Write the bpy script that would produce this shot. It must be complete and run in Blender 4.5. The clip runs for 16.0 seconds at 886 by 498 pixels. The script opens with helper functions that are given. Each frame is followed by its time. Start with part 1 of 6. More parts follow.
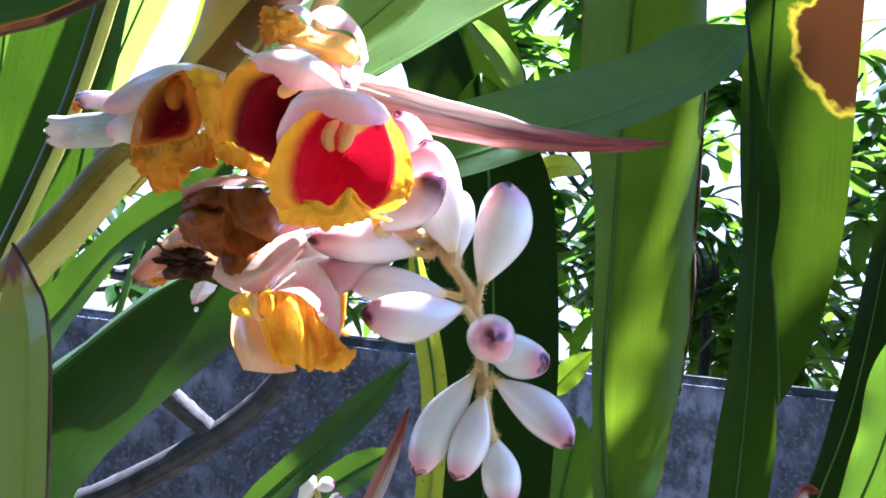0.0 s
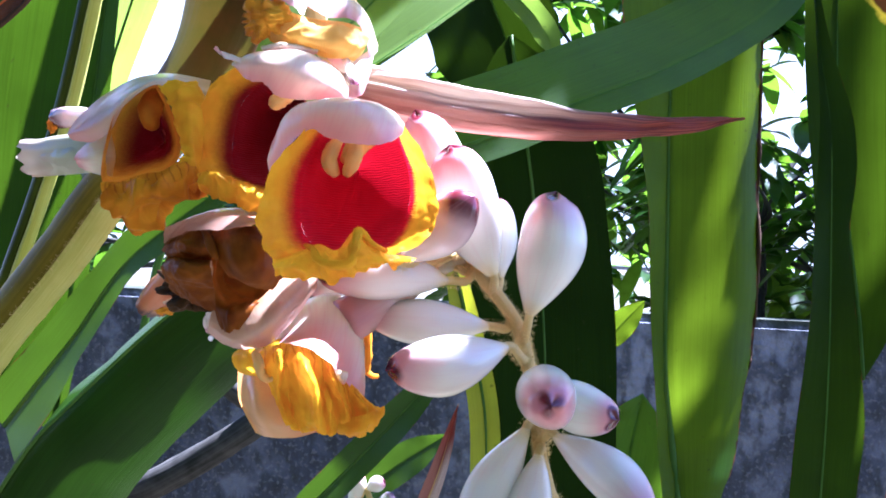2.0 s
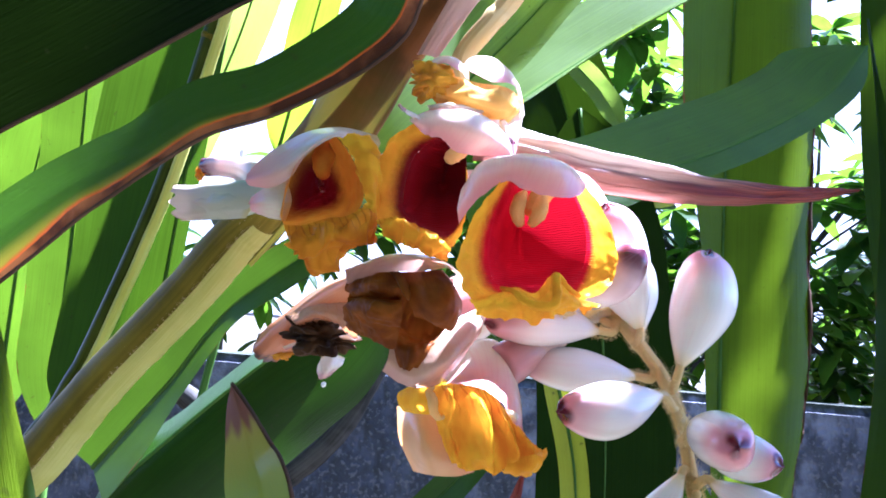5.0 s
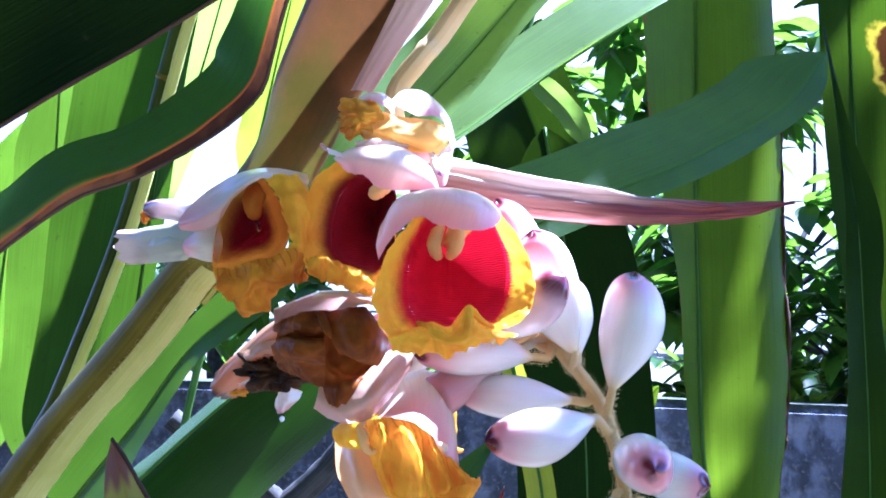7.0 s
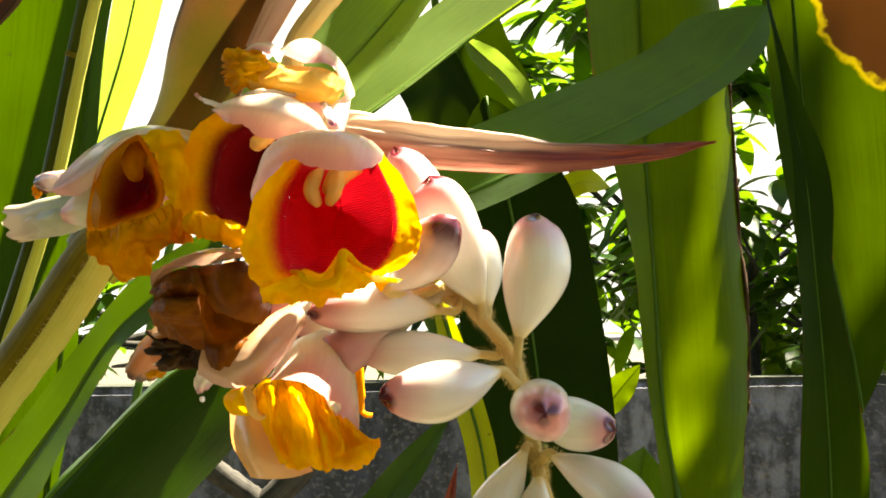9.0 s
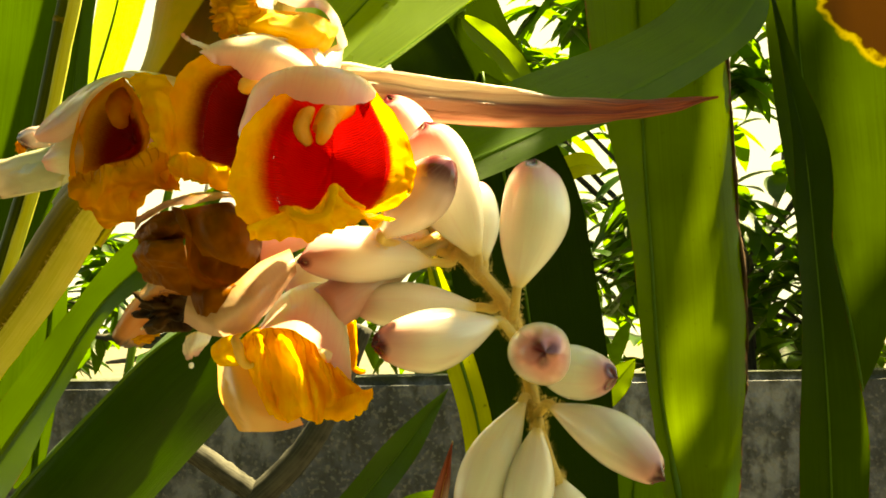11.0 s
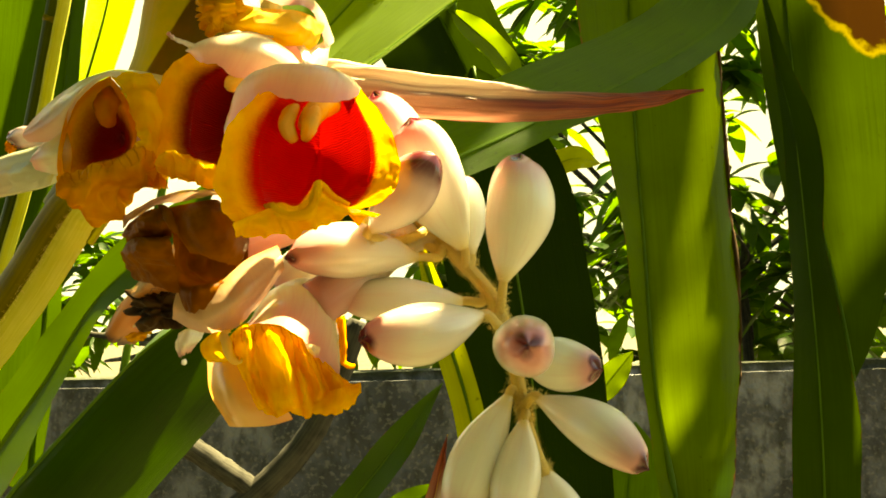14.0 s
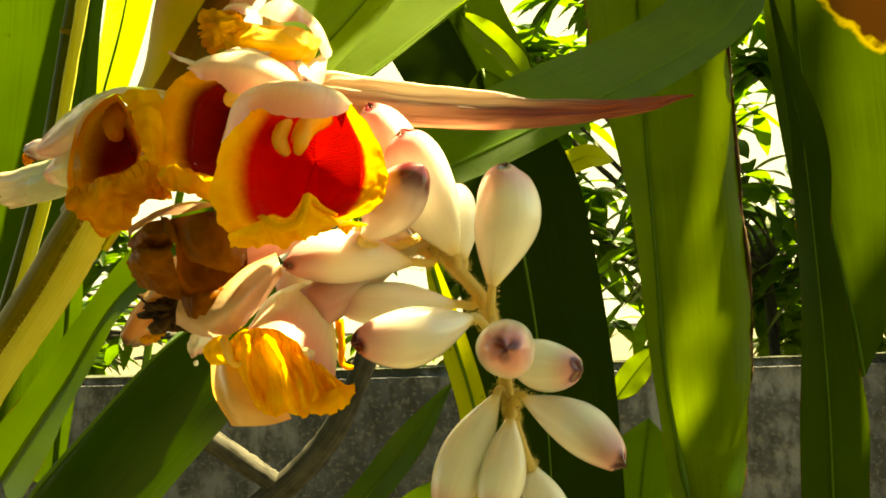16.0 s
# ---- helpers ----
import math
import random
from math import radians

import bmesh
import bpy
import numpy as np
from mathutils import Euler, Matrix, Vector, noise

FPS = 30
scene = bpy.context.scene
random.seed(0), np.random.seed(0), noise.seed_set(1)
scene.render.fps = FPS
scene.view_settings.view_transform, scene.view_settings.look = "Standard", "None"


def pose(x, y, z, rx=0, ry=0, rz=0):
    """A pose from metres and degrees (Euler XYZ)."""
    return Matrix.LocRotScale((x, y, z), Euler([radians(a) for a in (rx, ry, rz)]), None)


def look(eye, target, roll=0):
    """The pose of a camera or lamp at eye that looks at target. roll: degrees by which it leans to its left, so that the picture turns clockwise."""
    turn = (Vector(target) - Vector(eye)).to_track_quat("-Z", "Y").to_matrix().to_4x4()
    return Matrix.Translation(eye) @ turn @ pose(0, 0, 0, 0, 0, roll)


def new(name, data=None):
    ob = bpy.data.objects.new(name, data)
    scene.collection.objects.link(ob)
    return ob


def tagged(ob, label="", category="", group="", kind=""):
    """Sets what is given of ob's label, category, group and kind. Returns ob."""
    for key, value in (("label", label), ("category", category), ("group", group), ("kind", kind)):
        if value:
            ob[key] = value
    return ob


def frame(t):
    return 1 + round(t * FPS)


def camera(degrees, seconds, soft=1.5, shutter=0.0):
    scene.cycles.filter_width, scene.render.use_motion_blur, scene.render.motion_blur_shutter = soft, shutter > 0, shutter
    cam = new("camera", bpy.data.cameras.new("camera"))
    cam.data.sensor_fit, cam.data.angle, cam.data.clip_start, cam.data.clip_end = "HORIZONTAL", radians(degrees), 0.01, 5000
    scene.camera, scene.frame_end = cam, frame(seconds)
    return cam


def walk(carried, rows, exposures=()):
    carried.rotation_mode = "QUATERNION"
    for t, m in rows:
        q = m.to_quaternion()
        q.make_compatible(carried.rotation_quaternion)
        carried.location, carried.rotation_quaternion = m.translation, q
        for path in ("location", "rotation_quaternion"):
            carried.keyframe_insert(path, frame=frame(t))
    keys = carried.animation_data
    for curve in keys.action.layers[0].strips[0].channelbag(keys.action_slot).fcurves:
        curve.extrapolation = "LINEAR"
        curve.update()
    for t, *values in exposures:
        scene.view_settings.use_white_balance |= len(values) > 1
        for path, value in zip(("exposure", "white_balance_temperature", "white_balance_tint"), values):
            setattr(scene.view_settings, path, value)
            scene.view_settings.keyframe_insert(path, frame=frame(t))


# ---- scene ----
cam = camera(55.5, 16.0, soft=1.8)
# seconds, eye (metres), yaw, pitch, roll (degrees)
PATH = [
    (0, 0.01119, 0.00411, 1.19935, 2.961, 3.397, 6.286),
    (0.5, 0.01969, 0.01547, 1.20416, 3.965, 1.921, 5.327),
    (1, 0.01108, 0.02926, 1.21299, 4.271, 0.328, 4.073),
    (1.5, 0.01058, 0.03343, 1.21516, 4.825, -0.117, 3.531),
    (2, 0.00956, 0.03863, 1.21773, 5.643, -0.168, 2.566),
    (2.5, 0.00166, 0.04019, 1.21861, 4.574, 0.534, 2.273),
    (3, -0.00881, 0.03963, 1.21403, 3.351, 1.756, 2.552),
    (3.5, -0.01464, 0.02811, 1.21044, 3.603, 2.673, 3.848),
    (4, -0.01725, 0.02628, 1.21070, 5.166, 3.938, 4.594),
    (4.2, -0.02717, 0.02429, 1.20918, 5.523, 4.133, 4.828),
    (6.3, -0.01243, 0.02691, 1.21494, 5.968, 5.148, 3.303),
    (6.5, -0.01047, 0.02657, 1.21517, 5.945, 5.270, 2.836),
    (7, -0.00745, 0.02419, 1.21496, 6.080, 5.764, 1.920),
    (7.5, -0.00181, 0.02909, 1.21572, 5.763, 5.903, 1.279),
    (8, 0.00349, 0.03558, 1.21644, 5.299, 5.480, 0.251),
    (8.5, 0.00947, 0.03611, 1.21217, 5.279, 5.392, -0.537),
    (9, 0.01061, 0.03764, 1.20652, 4.978, 5.410, -1.070),
    (9.5, 0.00911, 0.03705, 1.20401, 5.134, 5.611, -1.230),
    (10, 0.00935, 0.04173, 1.19694, 4.802, 5.554, -0.851),
    (12.5, 0.01087, 0.04478, 1.19647, 4.466, 4.957, -1.374),
    (13, 0.01127, 0.04463, 1.19612, 4.537, 4.947, -1.390),
    (13.5, 0.01140, 0.04370, 1.19639, 4.513, 4.915, -1.389),
    (14, 0.01234, 0.04291, 1.19652, 4.533, 4.938, -1.641),
    (14.5, 0.01410, 0.04252, 1.19741, 4.794, 4.812, -1.582),
    (15, 0.01549, 0.04168, 1.19766, 5.103, 4.781, -1.830),
    (15.5, 0.01676, 0.03962, 1.19800, 5.458, 4.695, -2.013),
    (16, 0.02029, 0.03643, 1.19781, 6.277, 4.707, -2.021),
]
# seconds, stops, kelvin, tint
EXPOSURES = [
    (0.0, 3.70, 4750, 31), (2.0, 3.57, 4750, 30), (2.5, 3.42, 6800, 12), (3.0, 3.42, 10500, 2), (3.5, 3.60, 6600, 12),
    (4.0, 3.78, 5100, 22), (6.3, 3.78, 4300, 34), (7.5, 3.72, 4250, 33), (8.0, 3.50, 4200, 28), (8.5, 3.46, 5400, 15),
    (9.0, 3.37, 7800, 8), (10.0, 3.33, 13500, -8), (12.5, 3.35, 21000, -11), (16.0, 3.35, 21000, -11),
]
walk(cam, [(t, pose(x, y, z, 90 + pitch, 0, yaw) @ pose(0, 0, 0, 0, 0, roll)) for t, x, y, z, yaw, pitch, roll in PATH], EXPOSURES)

# ---- light ----
SUN = Vector((0.35, 0.30, 0.89)).normalized()
sky_world = bpy.data.worlds.new("sky")
sky_world.use_nodes = True
scene.world = sky_world
sky = sky_world.node_tree.nodes.new("ShaderNodeTexSky")
sky.sky_type, sky.sun_disc = "NISHITA", False
sky.sun_elevation, sky.sun_rotation = math.asin(SUN.z), math.atan2(SUN.x, SUN.y)
sky.air_density, sky.dust_density = 0.7, 0.4
back = sky_world.node_tree.nodes["Background"]
back.inputs["Strength"].default_value = 0.042
sky_world.node_tree.links.new(sky.outputs[0], back.inputs[0])
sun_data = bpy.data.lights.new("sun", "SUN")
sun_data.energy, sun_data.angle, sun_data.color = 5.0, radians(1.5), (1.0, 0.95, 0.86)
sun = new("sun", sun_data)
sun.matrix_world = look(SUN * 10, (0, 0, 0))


# ---- materials ----
class Nodes:
    """A short way to write node trees."""

    def __init__(self, name):
        self.mat = bpy.data.materials.new(name)
        self.mat.use_nodes = True
        self.tree = self.mat.node_tree
        self.tree.nodes.clear()
        self.out = self.tree.nodes.new("ShaderNodeOutputMaterial")

    def put(self, kind, **inputs):
        node = self.tree.nodes.new("ShaderNode" + kind)
        for key, value in inputs.items():
            slot = node.inputs[int(key[1:]) if key[0] == "i" and key[1:].isdigit() else key.replace("_", " ")]
            if isinstance(value, bpy.types.NodeSocket):
                self.tree.links.new(value, slot)
            else:
                slot.default_value = value
        return node

    def math(self, op, a, b=0.0, c=0.0):
        node = self.put("Math", i0=a, i1=b, i2=c)
        node.operation = op
        return node.outputs[0]

    def mix(self, fac, a, b):
        node = self.tree.nodes.new("ShaderNodeMix")
        node.data_type = "RGBA"
        for slot, value in ((node.inputs[0], fac), (node.inputs[6], a), (node.inputs[7], b)):
            if isinstance(value, bpy.types.NodeSocket):
                self.tree.links.new(value, slot)
            else:
                slot.default_value = value
        return node.outputs[2]

    def step(self, value, low, high):
        node = self.put("MapRange", Value=value, From_Min=low, From_Max=high)
        node.interpolation_type = "SMOOTHSTEP"
        return node.outputs[0]

    def uv(self):
        co = self.put("UVMap").outputs[0]
        parts = self.put("SeparateXYZ", i0=co)
        return co, parts.outputs[0], parts.outputs[1]

    def noise(self, co, scale, detail=4.0, stretch=None):
        if stretch:
            co = self.put("Mapping", Vector=co, Scale=stretch).outputs[0]
        return self.put("TexNoise", Vector=co, Scale=scale, Detail=detail).outputs[0]

    def place(self):
        return self.put("TexCoord").outputs["Object"]

    def finish(self, base, rough, trans=None, share=0.0, bump=None, strength=0.2, distance=0.001, **extra):
        p = self.put("BsdfPrincipled", Base_Color=base, Roughness=rough, **extra)
        t = self.put("BsdfTranslucent", Color=trans) if trans is not None else None
        if bump is not None:
            b = self.put("Bump", Strength=strength, Distance=distance, Height=bump).outputs[0]
            for node in (p, t):
                if node:
                    self.tree.links.new(b, node.inputs["Normal"])
        shader = p.outputs[0]
        if t:
            shader = self.put("MixShader", i0=share, i1=p.outputs[0], i2=t.outputs[0]).outputs[0]
        self.tree.links.new(shader, self.out.inputs[0])
        return self.mat


def rgb(r, g, b):
    return (r, g, b, 1.0)


def leaf_material(name, base, through_colour, rough=0.38, brown=0.0, share=0.5, spot=False, one_side=False, sheen=0.08):
    n = Nodes(name)
    co, u, v = n.uv()
    obj = n.place()
    streak = n.noise(co, 1.0, 3.0, (95.0, 5.0, 1.0))
    fine = n.noise(co, 1.0, 2.0, (300.0, 10.0, 1.0))
    cloud = n.noise(obj, 28.0, 5.0)
    lot = n.put("ObjectInfo").outputs["Random"]
    tone = n.math("MULTIPLY_ADD", lot, 0.35, 0.8)
    tone = n.math("MULTIPLY", tone, n.math("MULTIPLY_ADD", streak, 0.6, 0.7))
    tone = n.math("MULTIPLY", tone, n.math("MULTIPLY_ADD", cloud, 0.7, 0.65))
    both = []
    side = n.math("ABSOLUTE", n.math("MULTIPLY_ADD", u, 2.0, -1.0))
    rim = n.math("MULTIPLY_ADD", u, 2.0, -1.0) if one_side else side
    wide = n.math("ADD", rim, n.math("MULTIPLY_ADD", v, 0.5, -0.16)) if one_side else rim
    ragged = n.math("ADD", wide, n.math("MULTIPLY_ADD", n.noise(obj, 70.0 if one_side else 130.0, 4.0), 0.55 if one_side else 0.18, -0.27 if one_side else -0.09))
    edge = n.step(ragged, 1.0 - brown, 1.0 - brown + 0.03)
    pale = n.math("SUBTRACT", 1.0, n.step(side, 0.0, 0.09))
    fleck = n.step(n.noise(obj, 420.0, 1.0), 0.73, 0.78)
    for colour, dry, rib in ((base, rgb(0.12, 0.05, 0.018), (base[0] * 1.9, base[1] * 1.5, base[2] * 1.6, 1)), (through_colour, rgb(0.065, 0.020, 0.003) if spot else rgb(0.07, 0.028, 0.008), through_colour)):
        c = n.mix(n.math("MULTIPLY", tone, 0.72), rgb(0, 0, 0), (colour[0] * 1.4, colour[1] * 1.4, colour[2] * 1.4, 1))
        c = n.mix(n.math("MULTIPLY", pale, 0.55), c, rib)
        c = n.mix(n.math("MULTIPLY", fleck, 0.5), c, rgb(0.03, 0.035, 0.01))
        if brown:
            if one_side:
                c = n.mix(n.step(rim, 0.25, 0.7), c, rgb(0.30, 0.26, 0.012))
            if one_side:
                c = n.mix(n.step(ragged, 0.86 - brown, 1.02 - brown), c, rgb(0.62, 0.11, 0.012))
            # on this one-sided dry margin the colours are raised in place of light through it
            dry_gain = 2.2 if one_side else 1.0
            c = n.mix(edge, c, n.mix(n.step(n.noise(obj, 110.0, 4.0), 0.38, 0.62), (dry[0] * 0.35 * dry_gain, dry[1] * 0.3 * dry_gain, dry[2] * 0.35 * dry_gain, 1), (dry[0] * 1.7 * dry_gain, dry[1] * 1.5 * dry_gain, dry[2] * 1.2 * dry_gain, 1)))
        if spot:
            d = n.put("VectorMath", i0=co, i1=(0.93, 0.745, 0.0))
            d.operation = "SUBTRACT"
            m = n.put("Mapping", Vector=d.outputs[0], Scale=(1.0, 3.0, 1.0))
            far = n.put("VectorMath", i0=m.outputs[0])
            far.operation = "LENGTH"
            far = n.math("ADD", far.outputs["Value"], n.math("MULTIPLY_ADD", n.noise(obj, 38.0, 4.0), 0.42, -0.21))
            c = n.mix(n.math("SUBTRACT", 1.0, n.step(far, 0.305, 0.345)), c, (0.55, 0.42, 0.01, 1) if colour is through_colour else (0.5, 0.33, 0.02, 1))
            c = n.mix(n.math("SUBTRACT", 1.0, n.step(far, 0.275, 0.305)), c, dry)
        both.append(c)
    relief = n.math("ADD", n.math("MULTIPLY", streak, 0.6), n.math("MULTIPLY", fine, 0.4))
    r = n.math("MULTIPLY_ADD", cloud, 0.2, rough - 0.1)
    return n.finish(both[0], r, both[1], share, relief, 0.4, 0.0006, Specular_IOR_Level=sheen)


LEAF = leaf_material("leaf_green", rgb(0.0065, 0.022, 0.0015), rgb(0.075, 0.14, 0.001), share=0.30, brown=0.014)
LEAF_BROAD = leaf_material("leaf_broad_green", rgb(0.022, 0.064, 0.004), rgb(0.07, 0.14, 0.001), share=0.16, sheen=0.25, brown=0.014)
# brighter leaf copy: sun shining through the blade is put into its greens
LEAF_BACKLIT = leaf_material("leaf_green_backlit", rgb(0.09, 0.18, 0.02), rgb(0.30, 0.45, 0.04), share=0.45, sheen=0.4)
# for the close hanging leaf: its deep shade is put into the green
LEAF_NEAR_SHADE = leaf_material("leaf_green_near_shade", rgb(0.0028, 0.009, 0.001), rgb(0.02, 0.04, 0.001), share=0.04, sheen=0.05)
# the pale sheen of these blades is partly put into the base colour
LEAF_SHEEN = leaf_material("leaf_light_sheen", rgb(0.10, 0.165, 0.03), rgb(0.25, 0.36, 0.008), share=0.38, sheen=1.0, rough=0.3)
# darker copy of LEAF, with the shade of the rear leaves in its colour
LEAF_SHADED = leaf_material("leaf_green_shaded", rgb(0.003, 0.011, 0.0008), rgb(0.05, 0.10, 0.001), share=0.12, sheen=0.05)
LEAF_MID = leaf_material("leaf_mid_green", rgb(0.022, 0.070, 0.005), rgb(0.14, 0.26, 0.003), share=0.32, brown=0.014, sheen=0.3, rough=0.34)
# lighter base carries part of the sky's sheen on the crossing leaf
LEAF_GLOSS = leaf_material("leaf_bluish_gloss", rgb(0.052, 0.130, 0.008), rgb(0.17, 0.28, 0.004), rough=0.36, share=0.25, sheen=0.22)
LEAF_DRY = leaf_material("leaf_green_dry_margin", rgb(0.009, 0.032, 0.0012), rgb(0.19, 0.29, 0.0004), brown=0.03, share=0.30, sheen=0.10)
LEAF_BROWN = leaf_material("leaf_green_brown_margin", rgb(0.010, 0.032, 0.008), rgb(0.05, 0.12, 0.004), brown=0.42, share=0.45, one_side=True)
LEAF_SPOT = leaf_material("leaf_green_brown_spot", rgb(0.007, 0.025, 0.0006), rgb(0.074, 0.132, 0.0003), spot=True, share=0.30, sheen=0.05)
LEAF_LIGHT = leaf_material("leaf_light_green", rgb(0.06, 0.15, 0.012), rgb(0.28, 0.42, 0.006), sheen=0.35)
LEAF_YELLOW = leaf_material("leaf_yellow_green", rgb(0.15, 0.20, 0.012), rgb(0.50, 0.52, 0.006), sheen=0.3)
LEAF_VEIN = leaf_material("leaf_veined_green", rgb(0.012, 0.036, 0.003), rgb(0.065, 0.13, 0.001), share=0.22, sheen=0.15)
LEAF_DEEP = leaf_material("leaf_deep_green", rgb(0.017, 0.050, 0.002), rgb(0.03, 0.08, 0.001), share=0.08, sheen=0.12, rough=0.36)
LEAF_FAR = leaf_material("leaf_far", rgb(0.015, 0.045, 0.006), rgb(0.09, 0.19, 0.005), rough=0.3)


def stem_material(name, low, high, rough=0.5, share=0.0, relief=0.12):
    n = Nodes(name)
    co, u, v = n.uv()
    obj = n.place()
    streak = n.noise(co, 1.0, 3.0, (30.0, 6.0, 1.0))
    cloud = n.noise(obj, 45.0, 5.0)
    c = n.mix(n.step(n.math("MULTIPLY_ADD", streak, 0.5, n.math("MULTIPLY", cloud, 0.5)), 0.3, 0.7), low, high)
    return n.finish(c, rough, c if share else None, share, streak, relief, 0.0008, Specular_IOR_Level=0.06)


STEM = stem_material("stem_yellow_green", rgb(0.11, 0.090, 0.007), rgb(0.22, 0.175, 0.014), 0.42, 0.2)
STEM_PALE = stem_material("stem_pale", rgb(0.44, 0.45, 0.07), rgb(0.58, 0.57, 0.15), 0.45, 0.25)
STEM_DARK = stem_material("stem_dark_green", rgb(0.022, 0.034, 0.003), rgb(0.07, 0.09, 0.010), 0.3, 0.1)


def sheath_material():
    n = Nodes("sheath_bronze")
    co, u, v = n.uv()
    obj = n.place()
    streak = n.noise(co, 1.0, 3.0, (34.0, 4.0, 1.0))
    cloud = n.noise(obj, 55.0, 4.0)
    green = n.mix(streak, rgb(0.06, 0.062, 0.003), rgb(0.12, 0.11, 0.006))
    bronze = n.mix(n.step(cloud, 0.35, 0.65), rgb(0.045, 0.020, 0.002), rgb(0.13, 0.050, 0.008))
    at = n.math("ADD", v, n.math("MULTIPLY_ADD", cloud, 0.3, -0.15))
    c = n.mix(n.step(at, 0.08, 0.35), green, bronze)
    c = n.mix(n.step(u, 0.80, 0.97), c, rgb(0.34, 0.14, 0.10))
    glow_through = n.mix(n.step(at, 0.25, 0.5), rgb(0.28, 0.26, 0.02), rgb(0.42, 0.18, 0.04))
    return n.finish(c, 0.45, glow_through, 0.06, streak, 0.25, 0.0006, Specular_IOR_Level=0.12)


SHEATH = sheath_material()
RACHIS = stem_material("rachis_cream", rgb(0.66, 0.46, 0.14), rgb(0.74, 0.58, 0.26), 0.5, 0.15, 0.05)
PEDICEL = stem_material("pedicel_cream", rgb(0.72, 0.53, 0.17), rgb(0.78, 0.63, 0.32), 0.45, 0.3, 0.04)
RIB = stem_material("midrib_green", rgb(0.05, 0.12, 0.015), rgb(0.12, 0.22, 0.04), 0.4, 0.3)
BRANCH = stem_material("branch_grey", rgb(0.02, 0.02, 0.017), rgb(0.075, 0.07, 0.06), 0.85, 0.0, 0.6)
SCAR = stem_material("scar_brown", rgb(0.02, 0.012, 0.008), rgb(0.12, 0.07, 0.04), 0.9)


def petal_material(name, white, blush, dark, blush_from, dark_from, share=0.22, rough=0.25, soft=0.08, vein=0.08, wax=0.0):
    """White wax with a blush towards the end of the petal or bud (v = 1)."""
    n = Nodes(name)
    co, u, v = n.uv()
    obj = n.place()
    cloud = n.noise(obj, 90.0, 4.0)
    streak = n.noise(co, 1.0, 3.0, (40.0, 2.5, 1.0))
    at = n.math("ADD", v, n.math("MULTIPLY_ADD", cloud, 0.14, -0.07))
    c = n.mix(n.math("MULTIPLY", n.step(at, blush_from, 1.0), 0.85), white, blush)
    lobes = n.math("MULTIPLY", n.math("COSINE", n.math("MULTIPLY", u, 18.85)), 0.022)
    c = n.mix(n.step(n.math("ADD", at, lobes), dark_from, dark_from + soft), c, dark)
    c = n.mix(n.math("MULTIPLY", n.step(streak, 0.45, 0.72), vein), c, blush)
    c = n.mix(n.math("SUBTRACT", 1.0, n.step(at, 0.0, 0.16)), c, (white[0], white[1] * 0.86, white[2] * 0.55, 1))
    glow = n.math("MULTIPLY", n.math("SUBTRACT", 1.0, n.step(at, dark_from - 0.16, dark_from)), wax)
    return n.finish(c, rough, None if wax else c, share, streak, 0.10, 0.0005, Coat_Weight=0.45, Coat_Roughness=0.08, Subsurface_Weight=glow, Subsurface_Radius=(0.0060, 0.0054, 0.0050), Subsurface_Scale=1.0)


BUD = petal_material("bud_white", rgb(0.72, 0.69, 0.60), rgb(0.60, 0.14, 0.20), rgb(0.10, 0.003, 0.010), 0.68, 0.925, soft=0.045, wax=0.6)
BUD_DARK = petal_material("bud_white_purple_tip", rgb(0.70, 0.64, 0.55), rgb(0.54, 0.11, 0.15), rgb(0.075, 0.002, 0.007), 0.60, 0.90, soft=0.06, wax=0.6)
BUD_TIP = petal_material("bud_white_red_end", rgb(0.71, 0.67, 0.58), rgb(0.55, 0.09, 0.12), rgb(0.12, 0.004, 0.010), 0.62, 0.94, soft=0.06, wax=0.6)
BUD_PURPLE = petal_material("bud_pink_purple_end", rgb(0.67, 0.59, 0.52), rgb(0.52, 0.26, 0.27), rgb(0.10, 0.010, 0.016), 0.25, 0.74, soft=0.2, wax=0.75)
HOOD = petal_material("petal_white_pink", rgb(0.76, 0.70, 0.53), rgb(0.68, 0.27, 0.27), rgb(0.52, 0.12, 0.18), 0.45, 1.04, 0.36, vein=0.25)
CUP = petal_material("petal_peach", rgb(0.78, 0.44, 0.18), rgb(0.72, 0.32, 0.12), rgb(0.55, 0.14, 0.08), 0.4, 0.97, 0.4)


